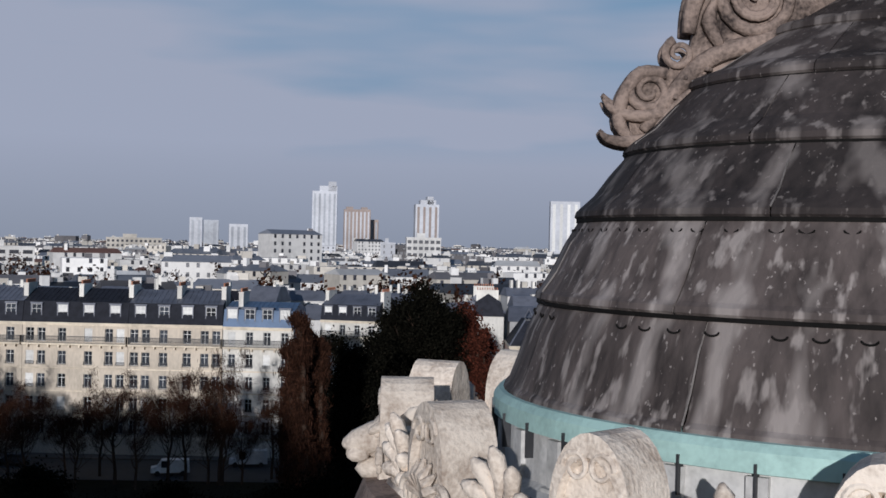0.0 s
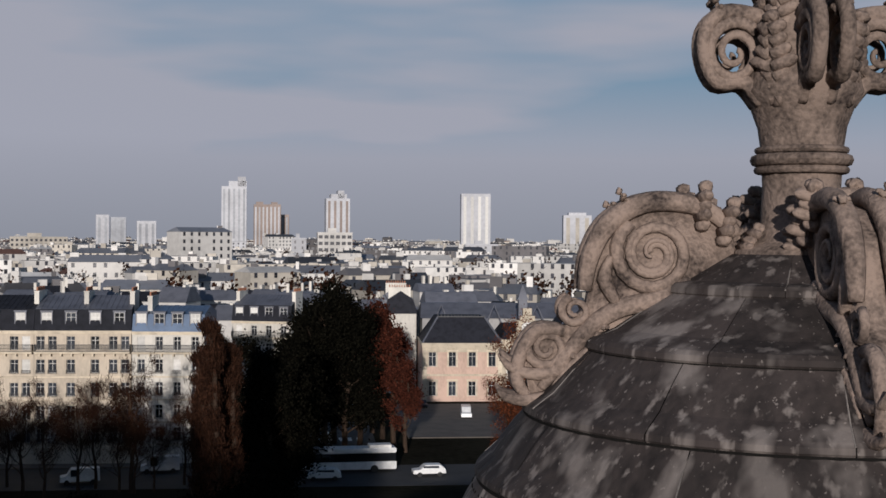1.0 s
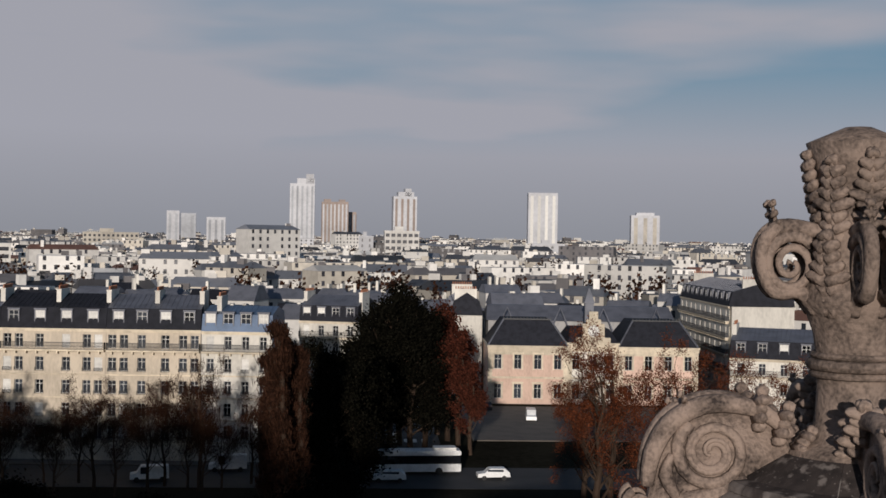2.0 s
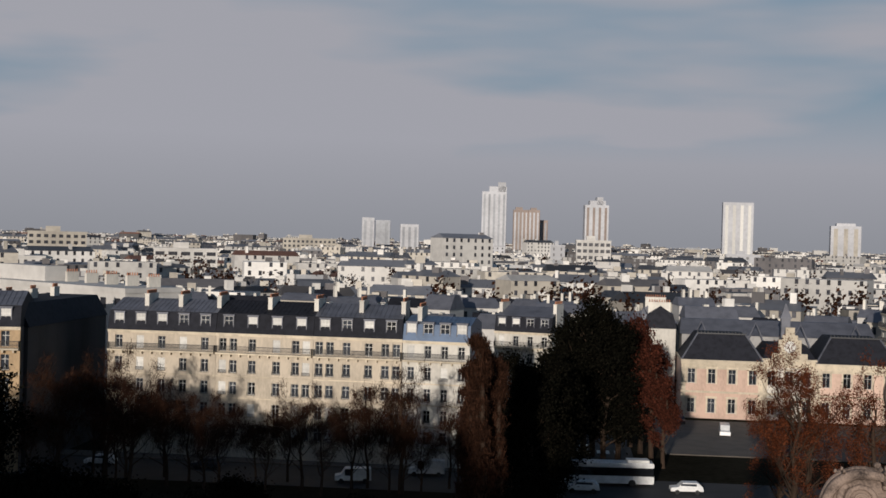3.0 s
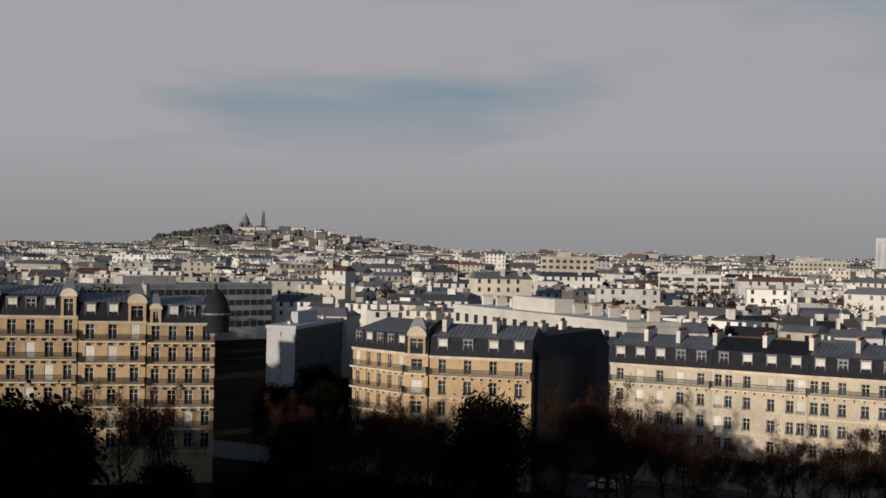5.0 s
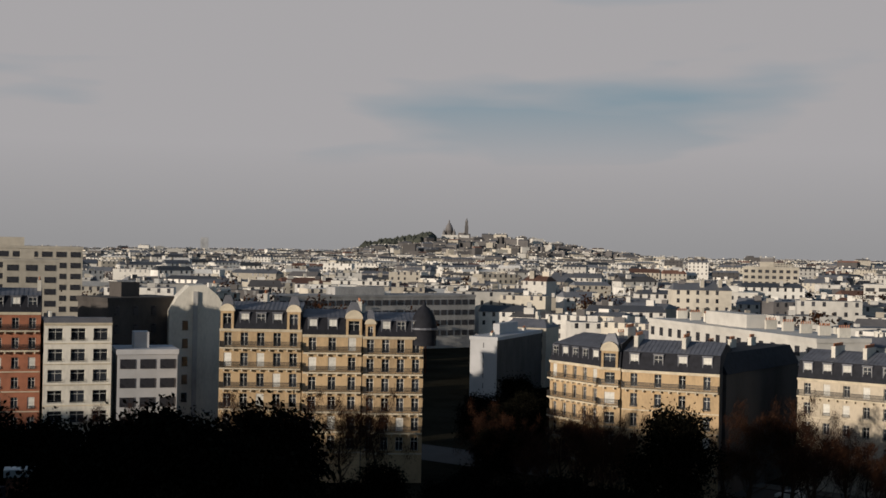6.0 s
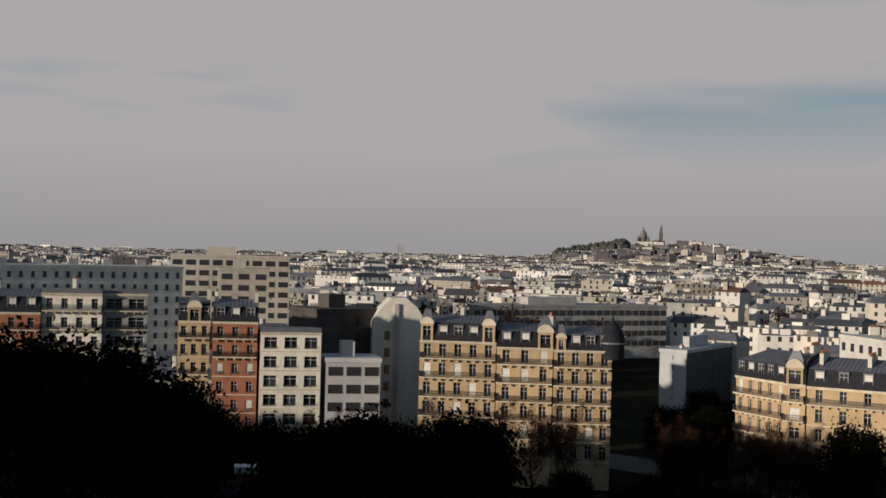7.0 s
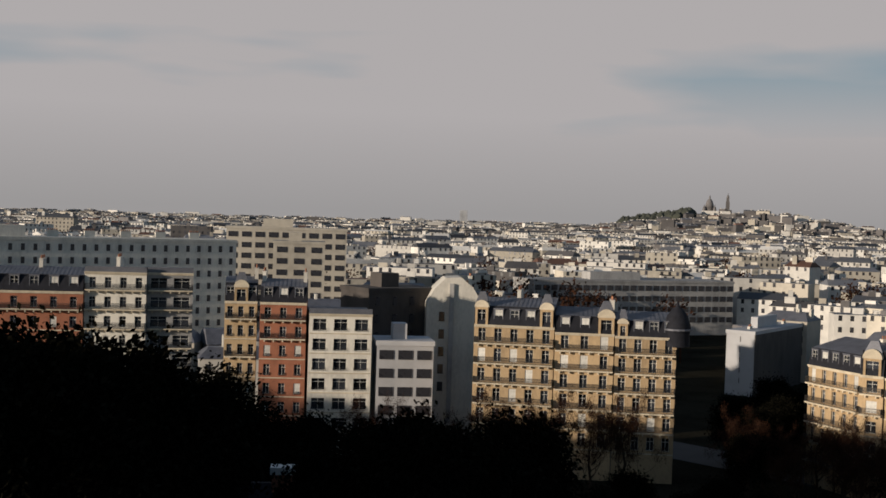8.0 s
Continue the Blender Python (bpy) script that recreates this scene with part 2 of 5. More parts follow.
def lathe(bm, profile, steps=32, a0=0.0, a1=2 * math.pi, wave=None):
    """Turns (radius, height) rows about z; wave(angle, row) scales the radius."""
    closed = abs(a1 - a0 - 2 * math.pi) < 1e-6
    n = steps if closed else steps + 1
    rings = []
    for k, (r, z) in enumerate(profile):
        ring = []
        for i in range(n):
            a = a0 + (a1 - a0) * i / steps
            q = r * (wave(a, k) if wave else 1)
            ring.append(bm.verts.new((q * math.cos(a), q * math.sin(a), z)))
        rings.append(ring)
    for p, q in zip(rings, rings[1:]):
        for i in range(n if closed else n - 1):
            j = (i + 1) % n
            bm.faces.new((p[i], p[j], q[j], q[i]))
    return rings


def tube(bm, pts, radii, sides=6, cap=True):
    """A tapered tube along points."""
    rings = []
    for k, p in enumerate(pts):
        d = (pts[min(k + 1, len(pts) - 1)] - pts[max(k - 1, 0)])
        d = d.normalized() if d.length > 1e-9 else Vector((0, 0, 1))
        u = d.orthogonal().normalized() if not rings else (last - d * last.dot(d)).normalized()
        last = u
        v = d.cross(u)
        r = radii[k] if isinstance(radii, (list, tuple)) else radii
        rings.append([bm.verts.new(p + (u * math.cos(2 * math.pi * i / sides) + v * math.sin(2 * math.pi * i / sides)) * r) for i in range(sides)])
    for p, q in zip(rings, rings[1:]):
        for i in range(sides):
            j = (i + 1) % sides
            bm.faces.new((p[i], p[j], q[j], q[i]))
    if cap:
        bm.faces.new(rings[0][::-1])
        bm.faces.new(rings[-1])


# ---- ground ----
def ground_height(x, y):
    """Town flat at 0; temple knoll; unseen wooded park ridge, sized to shade the town and dipped to light the dome; far
    hill.
    """
    z = 0.0
    d = math.hypot(x - 2, y - 6)
    z += 23.0 * math.exp(-(d / 26) ** 4) if d < 90 else 0.0
    along = x * SUN_WAY.x + y * SUN_WAY.y
    side = -x * SUN_WAY.y + y * SUN_WAY.x
    if 0 < along < 700 and abs(side) < 600:
        z += (23.0 + 8.0 / (1 + math.exp(-(side + 122) / 7)) - 2.65 * math.exp(-((side + 1) / 24) ** 4)) / (1 + math.exp(-(along - 62) / 7)) / (1 + math.exp((along - 420) / 30)) * math.exp(-(side / 330) ** 4)
    hx, hy = x + 1650, y - 2350
    a = (hx * 0.82 + hy * 0.57) / 230
    b = (-hx * 0.57 + hy * 0.82) / 420
    z += 45.0 * math.exp(-(a * a + b * b))
    a = (hx * 0.82 + hy * 0.57 - 190) / 230
    z += 13.5 * math.exp(-(a * a + b * b))
    return z


def make_ground():
    n = 170
    s = [math.sinh(7.0 * (2 * i / n - 1)) / math.sinh(7.0) * 4700 for i in range(n + 1)]
    fine = sorted(set([round(v, 2) for v in s] + [round(-2400 + 60 * i, 2) for i in range(28)]))
    finey = sorted(set([round(v, 2) for v in s] + [round(1700 + 60 * i, 2) for i in range(24)]))
    verts = [(x, y, ground_height(x, y)) for y in finey for x in fine]
    w = len(fine)
    faces = [(j * w + i, j * w + i + 1, (j + 1) * w + i + 1, (j + 1) * w + i) for j in range(len(finey) - 1) for i in range(w - 1)]
    me = bpy.data.meshes.new("ground")
    me.from_pydata(verts, [], faces)
    me.materials.append(GROUND)
    for p in me.polygons:
        p.use_smooth = True
    tagged(new("ground", me), "dark winter grass and soil under the town", "ground", kind="structure")


make_ground()


# ---- street buildings ----
def lattice(xs, zs, gaps, y0, y1):
    """A flat grid of bars as one connected mesh: cells between xs and zs, open where (column, row) is in gaps."""
    bm, at = bmesh.new(), {}

    def v(i, k, y):
        if (i, k, y) not in at:
            at[i, k, y] = bm.verts.new((xs[i], y, zs[k]))
        return at[i, k, y]
    nx, nz = len(xs) - 1, len(zs) - 1

    def solid(i, k):
        return 0 <= i < nx and 0 <= k < nz and (i, k) not in gaps
    for i in range(nx):
        for k in range(nz):
            if not solid(i, k):
                continue
            bm.faces.new((v(i, k, y0), v(i + 1, k, y0), v(i + 1, k + 1, y0), v(i, k + 1, y0)))
            bm.faces.new((v(i, k, y1), v(i, k + 1, y1), v(i + 1, k + 1, y1), v(i + 1, k, y1)))
            for a, b, p, q in ((i - 1, k, (i, k + 1), (i, k)), (i + 1, k, (i + 1, k), (i + 1, k + 1)), (i, k - 1, (i, k), (i + 1, k)), (i, k + 1, (i + 1, k + 1), (i, k + 1))):
                if not solid(a, b):
                    bm.faces.new((v(*p, y0), v(*p, y1), v(*q, y1), v(*q, y0)))
    return bm


def window_mesh(w, h, bars=2, frame_mat=None):
    """A casement: painted frame with mullion and transom, about its lower left corner, face at y = 0."""
    t = 0.05
    xs = [0, t]
    for i in range(1, bars):
        xs += [w * i / bars - t / 2, w * i / bars + t / 2]
    xs += [w - t, w]
    zs = [0, t, h * 0.68, h * 0.68 + 0.05, h - t, h]
    gaps = {(i, k) for i in range(1, len(xs) - 1, 2) for k in (1, 3)}
    return finish(lattice(xs, zs, gaps, 0, 0.06), "window", frame_mat or WHITEPAINT)


def pane_mesh(w, h):
    return finish(boxes((0.05, 0.03, 0.05, w - 0.05, 0.045, h - 0.05)), "pane", GLASS)


def blind_mesh(w, h):
    """A drawn pale blind behind the frame."""
    return finish(boxes((0.04, 0.035, 0.04, w - 0.04, 0.05, h - 0.04)), "blind", SHUTTER)


def shutter_mesh(w, h):
    xs, zs = [0, 0.06, w - 0.06, w], [0, 0.05]
    for k in range(7):
        zs += [h * (k + 1) / 7 - 0.06, h * (k + 1) / 7]
    gaps = {(1, k) for k in range(1, 15, 2)}
    bm = lattice(xs, zs, gaps, -0.02, 0.03)
    box(bm, 0.05, 0.0, 0.04, w - 0.05, 0.02, h - 0.01)
    return finish(bm, "shutter", SHUTTER)


MESHES = {}


def shared(kind, *key):
    k = (kind, *key)
    if k not in MESHES:
        MESHES[k] = kind(*key)
    return MESHES[k]


def put(name, me, parent, x, y, z, rz=0.0):
    ob = new(name, me)
    ob.parent = parent
    ob.matrix_local = pose(x, y, z, 0, 0, rz)
    return ob


def facade(parent, L, H, cols, rows, ww, wh, mat, sill=0.9, z0=0.0, reveal=0.28, closed=0.12, thick=0.45, seed=0, depth_y=0.0, name="wall"):
    """A wall along x from 0 to L with openings that go through it, and a window part in each. cols: centres of the windows; rows: floor heights."""
    rnd = random.Random(seed)
    xs = sorted({0.0, L, *[round(c - ww / 2, 3) for c in cols], *[round(c + ww / 2, 3) for c in cols]})
    zs = sorted({z0, H, *[round(r + sill, 3) for r in rows], *[round(r + sill + wh, 3) for r in rows]})
    holes = {(round(c - ww / 2, 3), round(r + sill, 3)) for c in cols for r in rows}
    bm = bmesh.new()
    y = depth_y
    for x0, x1 in zip(xs, xs[1:]):
        for a, b in zip(zs, zs[1:]):
            if (x0, a) in holes:
                for q in (((x0, y, a), (x0, y + thick, a), (x0, y + thick, b), (x0, y, b)), ((x1, y, a), (x1, y, b), (x1, y + thick, b), (x1, y + thick, a)),
                          ((x0, y, a), (x1, y, a), (x1, y + thick, a), (x0, y + thick, a)), ((x0, y, b), (x0, y + thick, b), (x1, y + thick, b), (x1, y, b))):
                    bm.faces.new([bm.verts.new(p) for p in q])
            else:
                for yy, order in ((y, 1), (y + thick, -1)):
                    bm.faces.new([bm.verts.new(p) for p in ((x0, yy, a), (x1, yy, a), (x1, yy, b), (x0, yy, b))[::order]])
    bmesh.ops.remove_doubles(bm, verts=bm.verts, dist=0.001)
    wall = part(name, bm, mat, parent)
    for c in cols:
        for r in rows:
            x, z = c - ww / 2, r + sill
            if rnd.random() < closed:
                put("shutter", shared(shutter_mesh, ww, wh), parent, x, y + 0.1, z)
            else:
                win = put("window", shared(window_mesh, ww, wh), parent, x, y + reveal, z)
                put("pane", shared(pane_mesh, ww, wh), win, 0, 0, 0)
    return wall


def railing_mesh(L, h=0.95, out=0.7):
    """A balcony slab on brackets with an iron railing."""
    rows = [(0, -out, h - 0.05, L, -out + 0.04, h), (0, -out, 0.05, L, -out + 0.03, 0.09), (0, -out, 0.45, L, -out + 0.03, 0.49)]
    n = max(2, int(L / 0.13))
    rows += [(L * i / n, -out + 0.005, 0.05, L * i / n + 0.035, -out + 0.025, h - 0.05) for i in range(n)]
    rows += [(0, -out, 0.05, 0.03, 0, h), (L - 0.03, -out, 0.05, L, 0, h)]
    return finish(boxes(*rows), "railing", IRON)


def slab_mesh(L, out=0.75):
    rows = [(0, -out, -0.16, L, 0, 0.0), (0.02, -out + 0.08, -0.24, L - 0.02, 0, -0.16)]
    n = max(2, int(L / 1.3))
    rows += [(L * (i + 0.5) / n - 0.1, -out + 0.15, -0.55, L * (i + 0.5) / n + 0.1, 0, -0.24) for i in range(n)]
    return finish(boxes(*rows), "slab", CORNICE)


def balcony(parent, x, z, L, out=0.7):
    slab = put("balcony", shared(slab_mesh, round(L, 2), out + 0.05), parent, x, 0, z)
    put("railing", shared(railing_mesh, round(L, 2), 0.95, out), slab, 0, 0, 0)


def dormer_mesh(w, h):
    bm = lattice([-w / 2 - 0.12, -w / 2, w / 2, w / 2 + 0.12], [-0.05, 0.02, h, h + 0.12], {(1, 1)}, -0.05, 1.1)
    box(bm, -w / 2 - 0.2, -0.12, h + 0.12, w / 2 + 0.2, 1.15, h + 0.26)
    return finish(bm, "dormer", ZINC)


def chimney(parent, x, y, z, w, d, h, mat=None):
    c = part("chimney", boxes((x - w / 2, y - d / 2, z - 2.0, x + w / 2, y + d / 2, z + h), (x - w / 2 - 0.06, y - d / 2 - 0.06, z + h, x + w / 2 + 0.06, y + d / 2 + 0.06, z + h + 0.14)), mat or PALEWALL, parent)
    n = max(2, int(max(w, d) / 0.45))
    for i in range(n):
        px = x + (w * ((i + 0.5) / n - 0.5) if w > d else 0)
        py = y + (d * ((i + 0.5) / n - 0.5) if d >= w else 0)
        put("chimney_pot", shared(pot_mesh, 0.48), c, px, py, z + h + 0.14)


def pot_mesh(h):
    bm = bmesh.new()
    lathe(bm, [(0.09, 0), (0.12, 0.04), (0.10, h * 0.6), (0.125, h), (0.09, h), (0.08, h * 0.8)], 8)
    return finish(bm, "chimney_pot", TERRACOTTA)


def mansard(parent, L, D, z, steep, top, lean, roof_mat, top_mat, cols=(), dw=1.25, dh=1.95, seed=0):
    """A steep lower slope with dormers and a shallow upper roof; gable ends upright."""
    rnd = random.Random(seed + 40)
    bm = bmesh.new()
    prof = [(-0.15, z), (lean, z + steep), (D * 0.5, z + steep + top), (D - lean, z + steep), (D + 0.15, z)]
    a = [bm.verts.new((0.0, y, q)) for y, q in prof]
    b = [bm.verts.new((L, y, q)) for y, q in prof]
    for i in range(4):
        bm.faces.new((a[i], b[i], b[i + 1], a[i + 1]))
    bm.faces.new(a[::-1])
    bm.faces.new(b)
    bm.faces.new((a[0], a[4], b[4], b[0]))
    bm.faces.ensure_lookup_table()
    bm.faces[1].material_index = bm.faces[2].material_index = 1
    roof = part("roof", bm, [roof_mat, top_mat], parent)
    seams = boxes(*[(L * i / int(L / 0.65) - 0.02, lean + 0.02, z + steep - 0.02, L * i / int(L / 0.65) + 0.02, D * 0.5, z + steep + 0.05) for i in range(1, int(L / 0.65))])
    for v in seams.verts:
        if v.co.y > lean + 1:
            v.co.z += top
    part("seams", seams, top_mat, roof)
    for k, c in enumerate(cols):
        dz = z + 0.35
        d = put("dormer", shared(dormer_mesh, dw, dh), parent, c, 0.12, dz)
        win = put("window", shared(window_mesh, dw, dh), d, -dw / 2, 0.04, 0)
        if rnd.random() < .45:
            put("blind", shared(blind_mesh, dw, dh), win, 0, 0, 0)
        else:
            put("pane", shared(pane_mesh, dw, dh), win, 0, 0, 0)
    return roof


def spread(L, n, pairs=()):
    """n window axes along L; those in pairs get two windows side by side."""
    out = []
    for i in range(n):
        c = L * (i + 0.5) / n
        out += [c - 0.75, c + 0.75] if i in pairs else [c]
    return out


def local(a, b, z=0.0):
    """Pose with x along a to b, y away from the street."""
    return pose(a[0], a[1], z, 0, 0, math.degrees(math.atan2(b[1] - a[1], b[0] - a[0])))


def town_house(name, a, b, label, D=12.0, floors=5, storey=3.0, base=3.4, mat=None, cols=4, pairs=(), roof_mat=None, top_mat=None, steep=2.7, top=1.6, balconies=(4,),
               ww=1.05, wh=1.75, side_mat=None, dormers=True, closed=0.12, stacks=((0.02, 0.3), (0.98, 0.3)), seed=0, z=0.0, category="apartment building"):
    L = math.hypot(b[0] - a[0], b[1] - a[1])
    t = thing(name, local(a, b, z), label, category, "buildings along the park street")
    H = base + storey * floors
    rows = [base + storey * i for i in range(floors)]
    cx = spread(L, cols, pairs)
    facade(t, L, H, cx, rows, ww, wh, mat, sill=0.55, closed=closed, seed=seed)
    # shop level openings are carried by the band below
    s = side_mat or mat
    part("side_wall", boxes((0.0, 0.452, 0, 0.4, D, H)), s, t)
    part("side_wall", boxes((L - 0.4, 0.452, 0, L, D, H)), s, t)
    part("rear_wall", boxes((0.402, D - 0.4, 0, L - 0.402, D, H)), s, t)
    for k, f in enumerate(rows):
        if f in [rows[i] for i in balconies if i < len(rows)]:
            balcony(t, 0.1, f + 0.35, L - 0.2)
        else:
            part("string_course", boxes((0, -0.12, f - 0.02, L, 0, f + 0.14)), CORNICE, t)
            for i, c in enumerate(cx):
                balcony_rail(t, c, f + 0.5, ww)
    part("cornice", boxes((-0.05, -0.3, H - 0.12, L + 0.05, 0, H + 0.06), (-0.03, -0.18, H - 0.34, L + 0.03, 0, H - 0.12)), CORNICE, t)
    dc = [c for c in spread(L, cols)] if dormers else ()
    if steep:
        mansard(t, L, D, H + 0.06, steep, top, 0.55, roof_mat or SLATE, top_mat or ZINC, dc, seed=seed)
    else:
        part("roof", boxes((0, 0, H + 0.06, L, D, H + 0.3), (0, 0, H + 0.3, L, 0.3, H + 0.9)), top_mat or ZINC, t)
    for fx, fy in stacks:
        chimney(t, L * fx, D * fy + 1.0, H + steep + 0.3, 0.6, 4.2, 1.9)
    return t


def rail_mesh(w):
    """A window rail: two bars joined by balusters, one casting."""
    xs = []
    for i in range(8):
        xs += [-.06 + (w + .075) * i / 7, -.06 + (w + .075) * i / 7 + .045]
    gaps = {(i, 1) for i in range(1, 14, 2)}
    return finish(lattice(xs, [0.0, 0.03, 0.42, 0.46], gaps, -0.14, -0.11), "rail", IRON)


def balcony_rail(parent, c, z, w):
    put("window_rail", shared(rail_mesh, w), parent, c - w / 2, 0, z)


town_house("apartment_house", (-62.9, 172.1), (-47.55, 171.9), "cream limestone apartment house with slate mansard and iron balcony", cols=5, mat=LIMESTONE, base=2.3, storey=2.98, floors=5, top=1.5, balconies=(4,), seed=1, side_mat=SHADEWALL, stacks=((0.3, 0.3), (0.62, 0.3), (0.98, 0.3)))
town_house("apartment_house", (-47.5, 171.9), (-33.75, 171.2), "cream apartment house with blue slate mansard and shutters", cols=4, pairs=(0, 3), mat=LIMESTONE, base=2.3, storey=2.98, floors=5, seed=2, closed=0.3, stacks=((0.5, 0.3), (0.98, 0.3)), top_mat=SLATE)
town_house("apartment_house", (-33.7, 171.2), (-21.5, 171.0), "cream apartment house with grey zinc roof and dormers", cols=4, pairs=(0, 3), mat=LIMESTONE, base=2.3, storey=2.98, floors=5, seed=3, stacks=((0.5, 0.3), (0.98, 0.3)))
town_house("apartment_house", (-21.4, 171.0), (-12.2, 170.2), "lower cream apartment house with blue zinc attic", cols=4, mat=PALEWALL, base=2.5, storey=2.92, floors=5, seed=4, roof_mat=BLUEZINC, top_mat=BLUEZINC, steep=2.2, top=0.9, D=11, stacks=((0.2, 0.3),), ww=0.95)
town_house("apartment_house", (-82.6, 151.6), (-68.4, 155.2), "golden stone apartment house with slate mansard", cols=4, mat=GOLDSTONE, base=3.4, storey=3.0, floors=5, seed=5, side_mat=SHADEWALL, D=12, stacks=((0.1, 0.3), (0.6, 0.3)), balconies=(4,), wh=2.0)
town_house("corner_house", (-97.6, 155.4), (-86.3, 151.5), "golden stone corner apartment house with stacked iron balconies", cols=5, mat=GOLDSTONE, base=3.6, storey=3.0, floors=5, seed=6, D=14, balconies=(0, 1, 2, 3, 4), wh=2.0, stacks=((0.9, 0.4),), ww=0.95)
town_house("corner_house", (-86.0, 150.6), (-82.7, 151.3), "golden stone corner bay with tall windows", cols=1, mat=GOLDSTONE, base=3.6, storey=3.0, floors=5, seed=7, D=12, steep=3.6, top=1.0, balconies=(1, 3, 4), dormers=False, stacks=((0.9, 0.4),), ww=1.6)
town_house("ornate_house", (-132.6, 116.3), (-122.9, 124.1), "golden ornate stone apartment house with turret attics", cols=5, mat=GOLDSTONE, base=4.7, storey=3.1, floors=6, seed=8, D=13, balconies=(1, 2, 3, 4, 5), stacks=((0.5, 0.6),), ww=1.15, wh=2.05, steep=2.9, top=1.0, z=0.0)
town_house("ornate_house", (-122.8, 124.2), (-116.1, 130.3), "golden ornate stone apartment house with round dormers", cols=3, mat=GOLDSTONE, base=4.6, storey=3.0, floors=6, seed=9, D=13, balconies=(1, 2, 3, 4, 5), ww=1.2, wh=2.05, stacks=((0.98, 0.5),), steep=2.6, top=1.0)
town_house("ornate_house", (-116.0, 130.4), (-109.0, 136.6), "golden stone apartment house with dark domed corner", cols=4, mat=GOLDSTONE, base=4.4, storey=3.0, floors=6, seed=10, D=15, balconies=(1, 2, 3, 4, 5), ww=1.15, wh=2.05, stacks=((0.02, 0.5),), side_mat=SHADEWALL, steep=2.4, top=1.0)
town_house("modern_house", (-158.1, 103.5), (-152.3, 112.0), "cream modern apartment block with dark loggias", cols=3, mat=PALEWALL, base=3.8, storey=3.25, floors=6, seed=11, D=12, steep=0, balconies=(), ww=2.2, wh=1.9, closed=0.0, dormers=False, stacks=())
town_house("apartment_house", (-163.7, 97.6), (-159.1, 103.6), "red brick apartment house with pale stone trim", cols=3, mat=BRICKWALL, base=3.2, storey=3.1, floors=7, seed=12, D=12, steep=2.6, top=1.0, balconies=(5, 6), stacks=((0.05, 0.4), (0.95, 0.4)))
town_house("apartment_house", (-167.7, 93.4), (-164.7, 97.7), "cream stone apartment house with curved slate attic", cols=3, mat=GOLDSTONE, base=3.2, storey=3.1, floors=7, seed=13, D=12, steep=3.0, top=0.8, balconies=(4, 6), stacks=((0.95, 0.4),), ww=0.9)
town_house("white_house", (-177.9, 73.7), (-172.4, 81.6), "white rendered apartment block with wrapped balconies", cols=4, mat=PALEWALL, base=4.5, storey=3.1, floors=8, seed=14, D=14, steep=0, balconies=(3, 4, 5, 6, 7), stacks=((0.5, 0.3),), side_mat=GREYWALL, dormers=False)
town_house("white_house", (-173.3, 82.3), (-169.9, 88.7), "white rendered corner block with deep balconies", cols=2, mat=GREYWALL, base=4.5, storey=3.1, floors=8, seed=16, D=14, steep=0, balconies=(3, 4, 5, 6, 7), stacks=(), dormers=False, ww=2.6, closed=0)
town_house("apartment_house", (-190.4, 52.9), (-177.3, 73.2), "red brick apartment house with pale balcony bands", cols=8, mat=BRICKWALL, base=4.4, storey=3.1, floors=7, seed=15, D=13, steep=2.6, top=1.0, balconies=(4, 6), stacks=((0.3, 0.5), (0.7, 0.5)))


def attic_gable(x, y, rz, z, w, h, mat, label):
    """A tall carved dormer gable with an arched window and slate cap, standing on a cornice."""
    t = thing("attic_gable", pose(x, y, z, 0, 0, rz), label, "gable", "gables on the ornate houses")
    part("gable_wall", boxes((-w / 2, -.15, 0, -w / 2 + .35, .9, h), (w / 2 - .35, -.15, 0, w / 2, .9, h), (-w / 2, -.15, h, w / 2, .9, h + .35), (-w / 2, .1, 0, w / 2, .9, .5)), mat, t)
    win = put("window", shared(window_mesh, round(w - .7, 2), round(h - .5, 2)), t, -w / 2 + .35, .12, .5)
    put("pane", shared(pane_mesh, round(w - .7, 2), round(h - .5, 2)), win, 0, 0, 0)
    bm = bmesh.new()
    n = 10
    pts = [(-w / 2 - .15, 0)] + [(-(w / 2 + .15) * math.cos(math.pi * i / n), math.sin(math.pi * i / n) * w * .55) for i in range(1, n)] + [(w / 2 + .15, 0)]
    f, k = [bm.verts.new((u, -.3, h + .35 + v)) for u, v in pts], [bm.verts.new((u, 1.6, h + .35 + v)) for u, v in pts]
    bm.faces.new(f[::-1])
    bm.faces.new(k)
    for i in range(len(pts)):
        j = (i + 1) % len(pts)
        bm.faces.new((f[i], f[j], k[j], k[i]))
    part("arched_hood", bm, CORNICE, t)
    bm = bmesh.new()
    box(bm, -w / 2, .2, h + .35 + w * .35, w / 2, 1.7, h + 1.9 + w * .4, (w * .28, .4))
    part("cap", bm, ZINC, t)


def along(a, b, f, off=0.0):
    L = math.hypot(b[0] - a[0], b[1] - a[1])
    ux, uy = (b[0] - a[0]) / L, (b[1] - a[1]) / L
    return a[0] + (b[0] - a[0]) * f - uy * off, a[1] + (b[1] - a[1]) * f + ux * off


